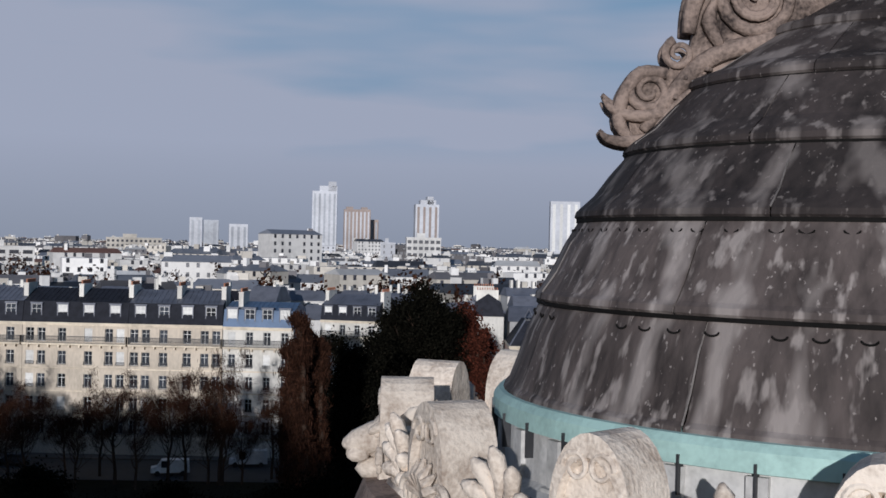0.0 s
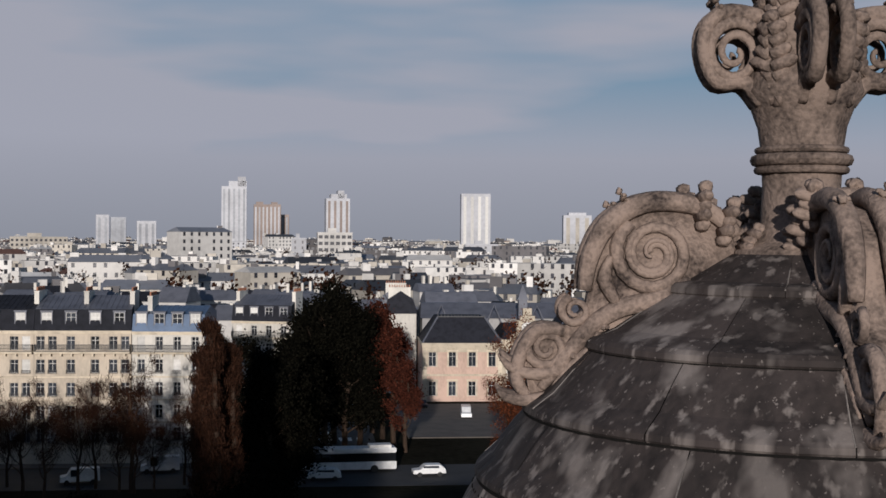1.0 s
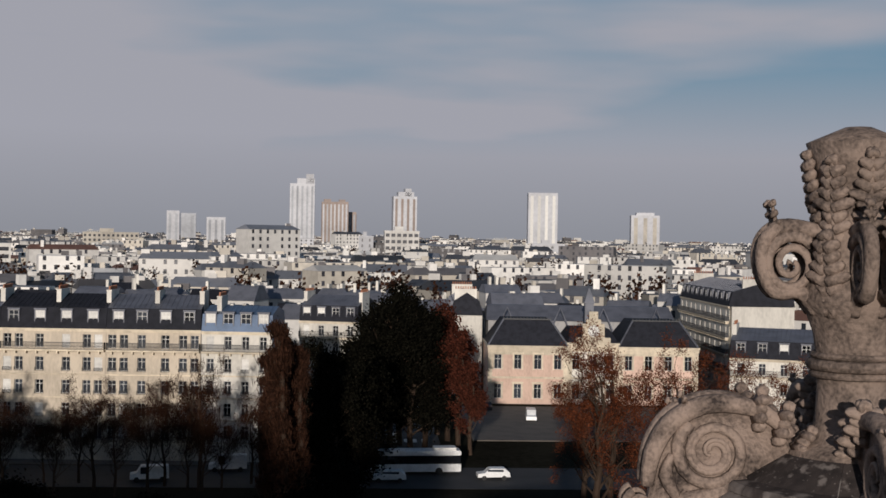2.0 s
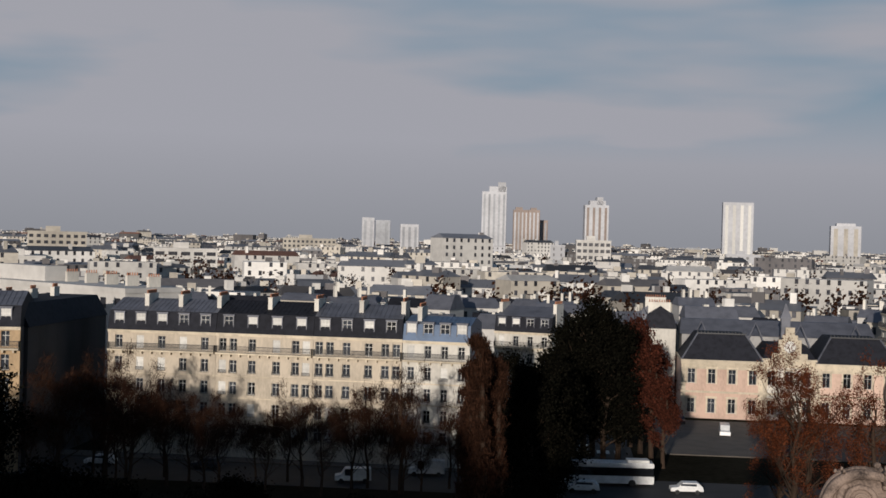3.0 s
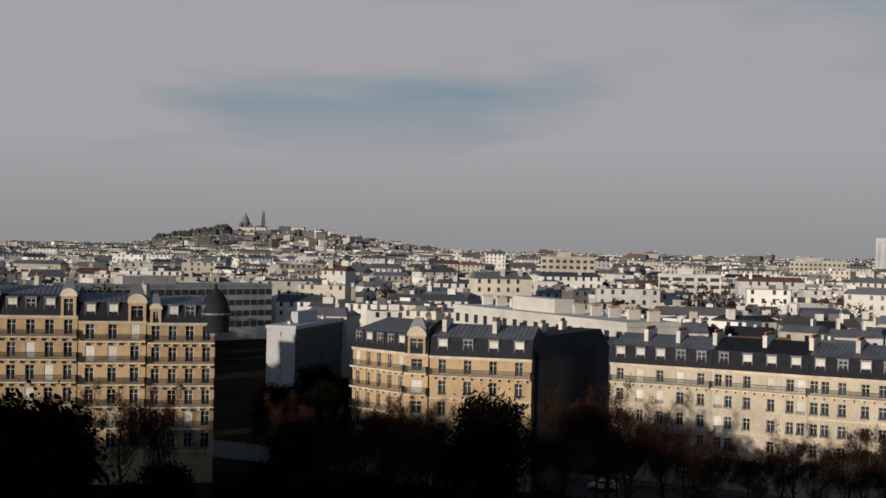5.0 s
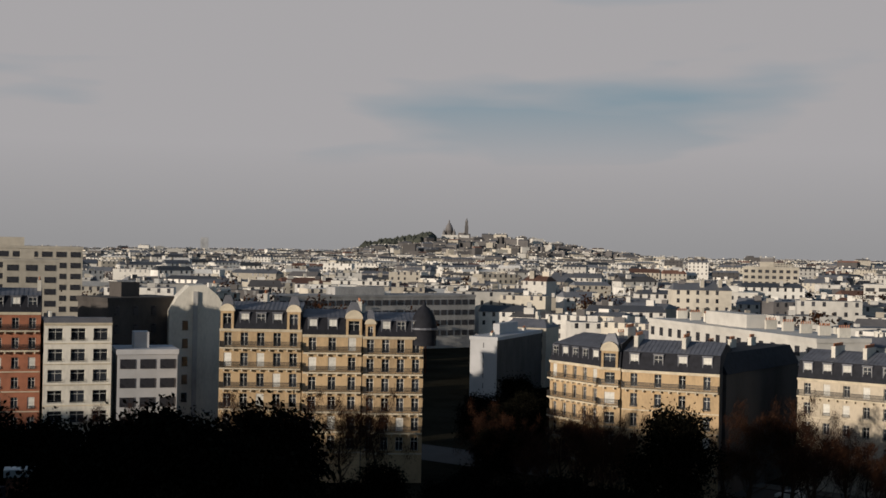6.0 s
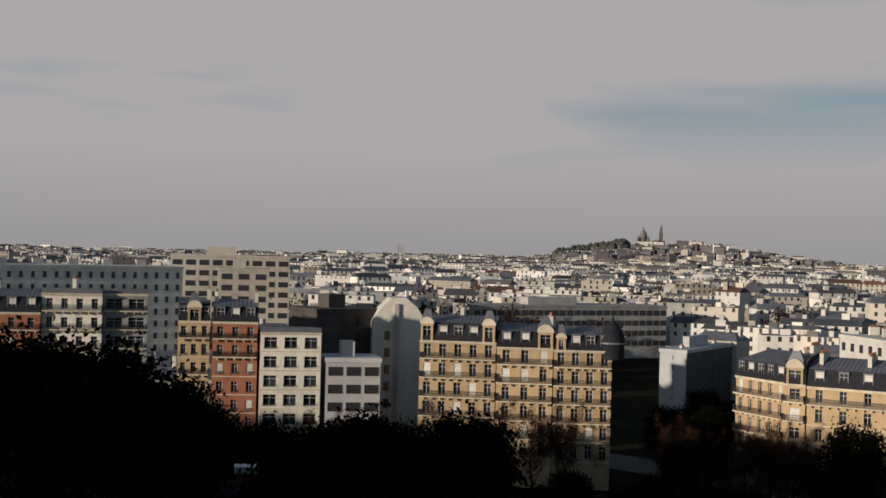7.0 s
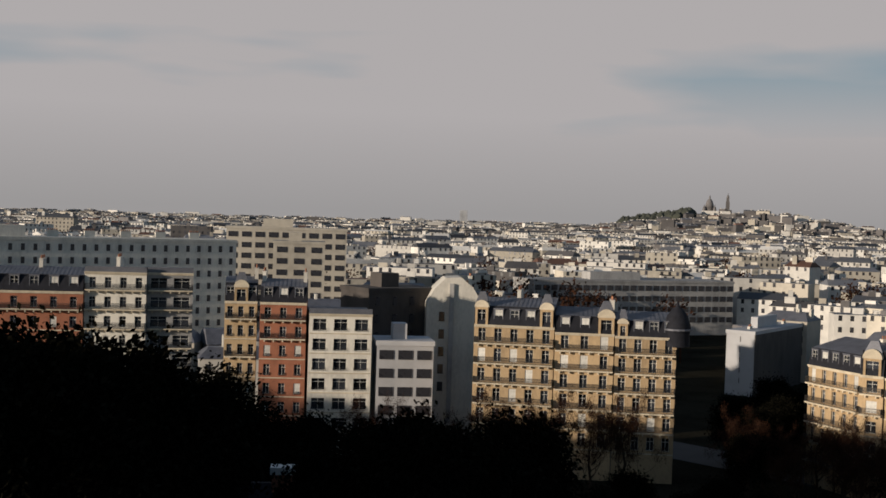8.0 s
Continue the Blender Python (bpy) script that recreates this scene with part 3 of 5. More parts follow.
for a, b, f, z, w, h in (((-132.6, 116.3), (-122.9, 124.1), .09, 23.3, 2.0, 2.4), ((-132.6, 116.3), (-122.9, 124.1), .90, 23.3, 2.0, 2.4), ((-122.8, 124.2), (-116.1, 130.3), .86, 22.6, 2.4, 2.2),
                         ((-116.0, 130.4), (-109.0, 136.6), .12, 22.4, 1.5, 1.6), ((-167.7, 93.4), (-164.7, 97.7), .5, 24.9, 2.2, 2.0), ((-86.0, 150.6), (-82.7, 151.3), .5, 18.6, 2.6, 2.2)):
    x, y = along(a, b, f, -.1)
    attic_gable(x, y, math.degrees(math.atan2(b[1] - a[1], b[0] - a[0])), z, w, h, GOLDSTONE, "carved stone attic gable with arched hood")


def corner_dome(x, y, z):
    t = thing("corner_dome", pose(x, y, z), "dark slate corner dome with a small finial", "dome")
    bm = bmesh.new()
    lathe(bm, [(2.0, -1.5), (2.0, 1.0), (2.15, 1.2), (2.0, 2.0), (1.6, 3.2), (.9, 4.2), (.25, 4.7), (.2, 5.2), (.02, 5.6)], 16)
    part("dome_shell", bm, SLATE, t, smooth=True)
    bm = bmesh.new()
    lathe(bm, [(2.02, .9), (2.3, 1.0), (2.3, 1.25), (2.02, 1.3)], 16)
    part("dome_cornice", bm, ZINC, t)


corner_dome(-109.8, 137.6, 22.6)


# ---- distant town ----
def town_window(w, h):
    return finish(boxes((-w / 2, -.10, 0, w / 2, -.01, h), (-w / 2 - .08, -.16, -.1, w / 2 + .08, -.01, 0)), "window", GLASS)


def near_house(x, y, rz, w, d, h, wall, roof, rnd):
    """A plain town house behind the street: walls, pitched or flat roof, chimney and window rows."""
    t = thing("town_house", pose(x, y, 0, 0, 0, rz), rnd.choice(("pale town house with plain windows", "cream town house behind the street", "town house with pitched roof and chimney")), "house", "town houses")
    part("wall", boxes((-w / 2, -d / 2, 0, w / 2, d / 2, h)), wall, t)
    bm = bmesh.new()
    box(bm, -w / 2 - .2, -d / 2 - .3, h, w / 2 + .2, d / 2 + .3, h + rnd.uniform(1.4, 3.2), (rnd.choice((.3, 2.0)), d * .38))
    part("roof", bm, roof, t)
    for k in range(rnd.choice((1, 2, 3))):
        cx = rnd.uniform(-w * .45, w * .45)
        part("chimney", boxes((cx - .3, -1.2, h - .5, cx + .3, 1.0, h + rnd.uniform(2.6, 4.2))), PALEWALL, t)
    n, m = max(2, int(w / 3)), int(h / 3)
    for j in range(max(1, m - 3), m):
        for i in range(n):
            put("window", shared(town_window, 1.0, 1.6), t, -w / 2 + w * (i + .5) / n, -d / 2, h * (j + .3) / m)


def make_town():
    """Thousands of roofs to the skyline: walls, roofs and window bands of many small blocks joined by ring of distance."""
    rnd = random.Random(5)
    mats = [TOWNWHITE, TOWNCREAM, TOWNGREY, TOWNROOF, TOWNRED, TOWNDARK]
    verts, faces, idx = [], [], []

    def quad(p, m):
        k = len(verts)
        verts.extend(p)
        faces.append(tuple(range(k, k + len(p))))
        idx.append(m)

    def block(cx, cy, z, w, d, h, ang, wall, roof, pitched, bands):
        c, s = math.cos(ang), math.sin(ang)
        k = len(verts)

        def at(x, y, q):
            return (cx + x * c - y * s, cy + x * s + y * c, q)
        x, y = w / 2, d / 2
        verts.extend([at(-x, -y, z), at(x, -y, z), at(x, y, z), at(-x, y, z), at(-x, -y, z + h), at(x, -y, z + h), at(x, y, z + h), at(-x, y, z + h)])
        for f in ((0, 1, 5, 4), (1, 2, 6, 5), (2, 3, 7, 6), (3, 0, 4, 7)):
            faces.append(tuple(k + i for i in f))
            idx.append(wall)
        if pitched:
            r = rnd.uniform(1.2, 3.0)
            k2 = len(verts)
            verts.extend([at(-x - .2, -y - .3, z + h), at(x + .2, -y - .3, z + h), at(x + .2, y + .3, z + h), at(-x - .2, y + .3, z + h), at(-x + 1, 0, z + h + r), at(x - 1, 0, z + h + r)])
            for f in ((0, 1, 5, 4), (1, 2, 5), (2, 3, 4, 5), (3, 0, 4)):
                faces.append(tuple(k2 + i for i in f))
                idx.append(roof)
            top = z + h + r
        else:
            faces.append((k + 4, k + 5, k + 6, k + 7))
            idx.append(roof)
            top = z + h
        for _ in range(rnd.choice((1, 2, 3, 4))):
            px, py = rnd.uniform(-x + .8, x - .8), rnd.uniform(-y * .6, y * .6)
            a, b, hh = rnd.uniform(.5, 1.8), rnd.uniform(.4, .9), rnd.uniform(.6, 2.0)
            k3 = len(verts)
            verts.extend([at(px + sx * a, py + sy * b, q) for q in (z + h - .5, top + hh) for sx, sy in ((-1, -1), (1, -1), (1, 1), (-1, 1))])
            for f in ((0, 1, 5, 4), (1, 2, 6, 5), (2, 3, 7, 6), (3, 0, 4, 7), (4, 5, 6, 7)):
                faces.append(tuple(k3 + i for i in f))
                idx.append(rnd.choice((0, 0, 1, 2)))
        if bands:
            n, m = max(2, int(w / 3.2)), int(h / 3)
            for side in (-1,):
                for j in range(max(0, m - 4), m):
                    for i in range(n):
                        if rnd.random() < 0.12:
                            continue
                        wx, wz = -x + w * (i + .5) / n, z + h * (j + .45) / m
                        quad([at(wx - .55, side * y - .06, wz), at(wx + .55, side * y - .06, wz), at(wx + .55, side * y - .06, wz + 1.6), at(wx - .55, side * y - .06, wz + 1.6)], 5)
    dist = 232.0
    while dist < 4200:
        step = 15 + dist * 0.0125
        az = -29.0 + rnd.uniform(0, 1)
        while az < 76:
            a = radians(az)
            x, y = -math.sin(a) * dist, math.cos(a) * dist
            w = rnd.uniform(10, 26) * (1 + dist / 4000)
            skip = (dist < 300 and az < -3 and az > -17) or (dist < 262 and az < 30) or clear_of_town(x, y)
            if not skip and rnd.random() < 0.93:
                h = rnd.choice((9, 12, 15, 15, 17, 18, 20)) * rnd.uniform(.85, 1.1)
                if rnd.random() < 0.02 and dist > 500:
                    h *= 1.45
                if dist > 1500:
                    h *= .74 if az > 50 else .95
                if dist < 420:
                    h = min(h, 15)
                wall = rnd.choices((0, 1, 2), (6, 3, 1.2) if dist < 1800 else (3, 2, 3.5) if math.hypot(x + 1650, y - 2350) > 520 else (1.2, 1, 5))[0]
                if dist > 2300:
                    w *= .7
                pitched = rnd.random() < 0.48
                roof = rnd.choices((3, 4, 2, 0), (6, 1.0, 1, 1.2))[0]
                gz = ground_height(x, y)
                if dist < 330:
                    near_house(x, y, math.degrees(a) + rnd.choice((-20, -8, 0, 10)), w * .58, rnd.uniform(8, 11), h * rnd.uniform(.8, 1.08), (TOWNWHITE, TOWNCREAM, TOWNGREY)[wall], (TOWNRED if roof == 4 and rnd.random() < .5 else ZINC if roof in (3, 4) else SLATE), rnd)
                    az += math.degrees((w * .58 + rnd.choice((.4, 1.5, 4))) / dist)
                    continue
                block(x + rnd.uniform(-3, 3), y + rnd.uniform(-3, 3), gz - 3, w, rnd.uniform(9, 13), h + 3, a + rnd.choice((-.5, -.2, 0, .25, .5)) + rnd.uniform(-.1, .1), wall, roof, pitched, dist < 1900)
            az += math.degrees((w + rnd.choice((0.3, 1, 3, 10)) * (1 + dist / 3000)) / dist)
        dist += step
    me = bpy.data.meshes.new("distant_town")
    me.from_pydata(verts, [], faces)
    for m in mats:
        me.materials.append(m)
    me.polygons.foreach_set("material_index", idx)
    tagged(new("distant_town", me), "pale rooftops and house fronts of the wide town", "town", kind="stuff")


def clear_of_town(x, y):
    for (cx, cy, r) in CLEAR:
        if math.hypot(x - cx, y - cy) < r:
            return True
    return False


CLEAR = [(-232, 300, 42), (-222, 262, 34), (-266, 352, 22), (-274, 330, 22), (-282, 308, 22), (-105, 226, 20), (-85, 212, 20), (-172, 136, 16), (-300, 110, 75), (-315, 214, 40), (-160, 240, 26), (-132, 205, 38), (-145, 220, 30), (-178, 214, 34), (38, 250, 48), (-1683, 2325, 105), (-1755, 2272, 95), (-78, 190, 26),
         (19, 785, 22), (0, 785, 20), (136, 975, 22), (-258, 630, 26), (-168, 555, 26), (-190, 960, 28), (-66, 1280, 22)]
make_town()


def ribbed_tower(name, x, y, rz, w, d, h, mat, label, ribs=6, steps=(), rib_mat=None, z=0.0):
    """A high block with upright ribs, floor lines and stepped crown."""
    t = thing(name, pose(x, y, z, 0, 0, rz), label, "tower block", "towers on the skyline")
    part("shaft", boxes((-w / 2, -d / 2, 0, w / 2, d / 2, h)), mat, t)
    for i in range(ribs):
        px = -w / 2 + w * (i + .5) / ribs
        part("window_strip", boxes((px - w / ribs * .2, -d / 2 - .25, 3, px + w / ribs * .2, -d / 2 - .05, h - 3)), rib_mat or TOWERGREY, t)
    for k in range(3):
        py = -d / 2 + d * (k + .5) / 3
        part("window_strip", boxes((w / 2 + .05, py - d * .09, 3, w / 2 + .25, py + d * .09, h - 3)), rib_mat or TOWERGREY, t)
    for k, (a, b, hh) in enumerate(steps):
        part("crown", boxes((a, -d / 2 + 1, h, b, d / 2 - 1, h + hh)), mat, t)
    return t


def lined_block(name, x, y, rz, w, d, h, mat, label, floors, bays, dark=None, gap=0.5, z=0.0, category="apartment block"):
    """A slab block whose windows are recessed pieces, floor by floor."""
    t = thing(name, pose(x, y, z, 0, 0, rz), label, category, "blocks in the town")
    part("wall", boxes((-w / 2, -d / 2, 0, w / 2, d / 2, h)), mat, t)
    part("parapet", boxes((-w / 2 - .2, -d / 2 - .2, h, w / 2 + .2, d / 2 + .2, h + .8)), mat, t)
    fw, fh = w / bays, h / floors
    me = finish(boxes((-fw * gap / 2, -.12, 0, fw * gap / 2, 0, fh * .5)), "window", dark or TOWNDARK)
    for j in range(1, floors):
        for i in range(bays):
            put("window", me, t, -w / 2 + fw * (i + .5), -d / 2 - .01, fh * (j + .25))
    part("roof_hut", boxes((-w * .2, -d * .2, h + .8, w * .05, d * .2, h + 3.4)), mat, t)
    return t


# ---- skyline ----
ribbed_tower("tower_block", -75.7, 1497, 3, 28, 24, 86, TOWERWHITE, "white high tower block with a stepped pointed top", 5, ((-6, 14, 6), (4, 13, 11)))
ribbed_tower("tower_block", -45, 1500, 3, 17, 22, 66, TOWERBROWN, "brown ribbed tower block", 4, ((-6, 2, 3),), TOWERWHITE)
ribbed_tower("tower_block", -29.5, 1492, 3, 13, 20, 66, TOWERBROWN, "narrow brown ribbed tower block", 3, ((-4, 3, 2.5),), TOWERWHITE)
ribbed_tower("tower_block", -19, 1520, 3, 10, 18, 55, TOWERBROWN, "lower brown tower block behind the others", 2, (), TOWERGREY)
ribbed_tower("tower_block", 41.5, 1498, 4, 27, 24, 73.5, TOWERWHITE, "pale tower block with a dark recessed centre", 4, ((-8, 10, 5), (0, 7, 9)), TOWERBROWN)
ribbed_tower("tower_block", 180, 1337, -4, 30, 24, 75, TOWERWHITE, "plain white square tower block", 4, (), SHUTTER)
ribbed_tower("tower_block", 315, 1465, -8, 32, 24, 56, TOWERWHITE, "plain pale square tower block", 3, ((-10, 10, 3),), TOWNCREAM)
ribbed_tower("tower_block", -220, 1483, 8, 14, 26, 52.5, TOWERWHITE, "pale slab tower with a grey end", 2, ())
ribbed_tower("tower_block", -204, 1490, 8, 17, 24, 50, TOWERGREY, "grey slab tower with a slanting roof", 2, ())
ribbed_tower("tower_block", -172.6, 1488, 8, 21, 18, 46, TOWERWHITE, "short white tower block", 3, ())
ribbed_tower("tower_block", -2545, 2398, 46, 20, 20, 50, TOWERGREY, "lone far grey tower block", 2, ())
lined_block("checkered_block", 20.6, 798, 2, 21, 14, 31.5, TOWNWHITE, "white block with deep dark loggias like a grid", 8, 6, gap=.68)
lined_block("white_block", -1, 798, 0, 9, 14, 28, TOWERWHITE, "narrow white block with a dark side", 8, 2, gap=.2)
lined_block("white_block", 7.5, 806, 0, 8, 12, 24, TOWNGREY, "grey block with dark loggias", 7, 3, gap=.6)
lined_block("white_block", 138, 989, -5, 25, 14, 24, TOWERWHITE, "white block under the square tower", 6, 4, gap=.3)
lined_block("white_block", -140, 1190, 6, 67, 14, 15.5, TOWNWHITE, "long low white block", 5, 14, gap=.4)
lined_block("white_block", -66, 1297, 4, 24, 14, 24, TOWERWHITE, "white wedge block under the tall tower", 7, 5, gap=.3)
lined_block("hotel_block", -257.3, 643, 22, 29, 14, 28.6, TOWNCREAM, "cream block with rows of balconies", 9, 8, gap=.55)
lined_block("hotel_block", -168, 569, 16, 28, 14, 22.8, TOWNWHITE, "stepped white block with long balconies", 7, 5, gap=.7)
lined_block("hotel_block", -190, 974, 12, 40, 14, 27.5, TOWNCREAM, "cream block with window rows", 8, 12, gap=.5)
lined_block("white_block", -135, 560, 13, 22, 12, 17, TOWNCREAM, "cream house block with even windows", 5, 7, gap=.4)
lined_block("white_block", -215, 500, 22, 18, 12, 19, TOWNWHITE, "white house block with even windows", 6, 6, gap=.4)
lined_block("white_block", -656, 1342, 26, 21, 14, 26, TOWNGREY, "dark grey slab block", 8, 5, gap=.4)
lined_block("long_block", -284, 105.5, 80, 116, 13, 31.0, PALEWALL, "long pale grey housing slab with scattered small windows", 10, 40, gap=.3)
lined_block("cream_block", -330, 222, 55, 38, 13, 33.5, TOWNCREAM, "cream housing block with balcony bands", 10, 9, gap=.7)
lined_block("cream_block", -300, 205, 55, 15, 12, 30, TOWNCREAM, "cream stair block beside the housing block", 9, 3, gap=.6)
lined_block("office_block", -280.7, 333.2, 70, 80, 16, 18.4, GREYWALL, "long grey office building with window strips", 5, 26, gap=.75)
gable_block = lined_block("gable_block", -166.9, 248.5, 14, 6.8, 34, 14.5, TOWERWHITE, "white blank gable of a long dark flat-roofed block", 6, 1, gap=.02)
# dark slab laid on the long side to give it shade
part("party_wall", boxes((3.42, -16.9, 0, 3.6, 17, 14.5)), SHADEWALL, gable_block, "side wall coloured dark for its shade")
for k in range(5):
    chimney(gable_block, 0.0, -11 + k * 6, 14.9, .6, 1.8, .9, PALEWALL)
lined_block("garage_block", -152.9, 119.3, 55.3, 9.4, 9, 18.3, TOWERWHITE, "low white modern house with an open loggia", 6, 3, gap=.75)
# the dark block's shade is in its wall colour
lined_block("dark_block", -173.0, 133.0, 82, 15, 10, 25.6, SHADEWALL, "tall party wall of a block, coloured dark for its shade", 8, 4, gap=.25)
for k in range(4):
    chimney(bpy.data.objects["long_block"], -48 + k * 8, 0, 31.8, 2.6, .7, 1.4)
for k in range(8):
    chimney(bpy.data.objects["long_block"], -14 + k * 9, 0, 31.8, 2.6, .7, 1.4)
row_block = lined_block("white_row", -91.3, 219.6, -35.2, 62, 11, 21.0, TOWNWHITE, "long white house row with many chimneys", 6, 16, gap=.35)
for k in range(11):
    chimney(row_block, -29 + k * 5.8, 1.5, 21.8, .6, 2.4, 1.6, PALEWALL)


def gable_house():
    """A narrow town house with a rounded gable to the street and a small window column."""
    t = thing("gable_house", pose(-160.5, 138.0, 0, 0, 0, 52), "pale rendered house with a rounded blank gable", "house", "town houses")
    bm = bmesh.new()
    prof = [(-5, 0), (-5, 24), (-3.6, 26.6), (-1.6, 28.6), (1.2, 28.8), (3.4, 27.0), (5, 24.4), (5, 0)]
    f, b = [bm.verts.new((u, 0, v)) for u, v in prof], [bm.verts.new((u, 8, v)) for u, v in prof]
    bm.faces.new(f)
    bm.faces.new(b[::-1])
    for i in range(len(prof)):
        j = (i + 1) % len(prof)
        bm.faces.new((f[i], b[i], b[j], f[j]))
    part("wall", bm, PALEWALL, t)
    part("pilaster", boxes((-.9, -.5, 0, -.1, -.003, 27.6)), GREYWALL, t)
    for k in range(5):
        put("window", shared(town_window, 1.0, 1.6), t, -2.2, 0, 8 + k * 3.2)
    chimney(t, 3.2, 4, 27.2, .6, 2.2, 1.6)


gable_house()
# rear wing behind the golden stone house, its shade put into the wall colour
wing = thing("rear_wing", pose(-74.1, 172.6, 0), "rear wing of an apartment house, coloured dark for its shade", "apartment building", "buildings along the park street")
part("wall", boxes((-5.5, -14.5, 0, 5.5, 14.5, 18.2)), SHADEWALL, wing)
bm = bmesh.new()
box(bm, -5.7, -14.6, 18.2, 5.7, 14.6, 21.2, (1.6, .3))
part("roof", bm, SLATE, wing)
for k in range(3):
    chimney(wing, 0, -8 + k * 8, 21.2, .6, 2.0, 1.2)


def basilica():
    """Hilltop church: plain domes, drums and a campanile."""
    x, y = -1683, 2330
    z = ground_height(x, y)
    t = thing("hilltop_basilica", pose(x, y, z - 4, 0, 0, 36) @ Matrix.Scale(1.02, 4), "pale domed basilica with a bell tower on the hill", "church")
    part("nave", boxes((-22, -14, 0, 26, 14, 19)), TOWNWHITE, t)
    part("porch", boxes((-18, -22, 0, 4, -14, 15)), TOWNWHITE, t)

    def dome(px, py, r, z0, h, name):
        bm = bmesh.new()
        lathe(bm, [(r, 0), (r, z0), (r * 1.08, z0 + .5), (r * .98, z0 + h * .3), (r * .78, z0 + h * .58), (r * .45, z0 + h * .82), (r * .2, z0 + h * .93), (r * .2, z0 + h * 1.1), (0.05, z0 + h * 1.3)], 16)
        ob = part(name, bm, TOWNGREY, t, smooth=True)
        ob.location = (px, py, 0)
    dome(-6, 0, 8.5, 27, 20, "main_dome")
    for px, py in ((-17, -9), (5, -9), (-17, 9), (5, 9)):
        dome(px, py, 3.6, 20, 10, "side_dome")
    bm = boxes((28, -4, 0, 36, 4, 40), (29, -3, 40, 35, 3, 48))
    part("bell_tower", bm, TOWNGREY, t)
    bm = bmesh.new()
    lathe(bm, [(3.2, 48), (2.6, 51), (1.0, 54), (.1, 58)], 12)
    part("bell_dome", bm, TOWNGREY, t).location = (32, 0, 0)


basilica()


def far_wood():
    """Dark trees on the hill's flank."""
    rnd = random.Random(9)
    bm = bmesh.new()
    for _ in range(700):
        u, v = rnd.uniform(-175, -28), rnd.gauss(0, 22)
        x, y = -1683 + u * .80 - v * .6, 2330 + u * .60 + v * .8 - 30
        z = ground_height(x, y)
        r = rnd.uniform(9, 15)
        m = Matrix.Translation((x, y, z + r * .7)) @ Matrix.Rotation(rnd.uniform(0, 6), 4, "Z") @ Matrix.Diagonal((r, r, r * rnd.uniform(.8, 1.4), 1))
        bmesh.ops.create_icosphere(bm, subdivisions=1, radius=1, matrix=m)
    for v in bm.verts:
        v.co += Vector((rnd.uniform(-1, 1), rnd.uniform(-1, 1), rnd.uniform(-1.5, 1.5)))
    tagged(part("hill_trees", bm, DISTANTGREEN), "dark trees on the hill below the basilica", "woods", kind="stuff")


far_wood()


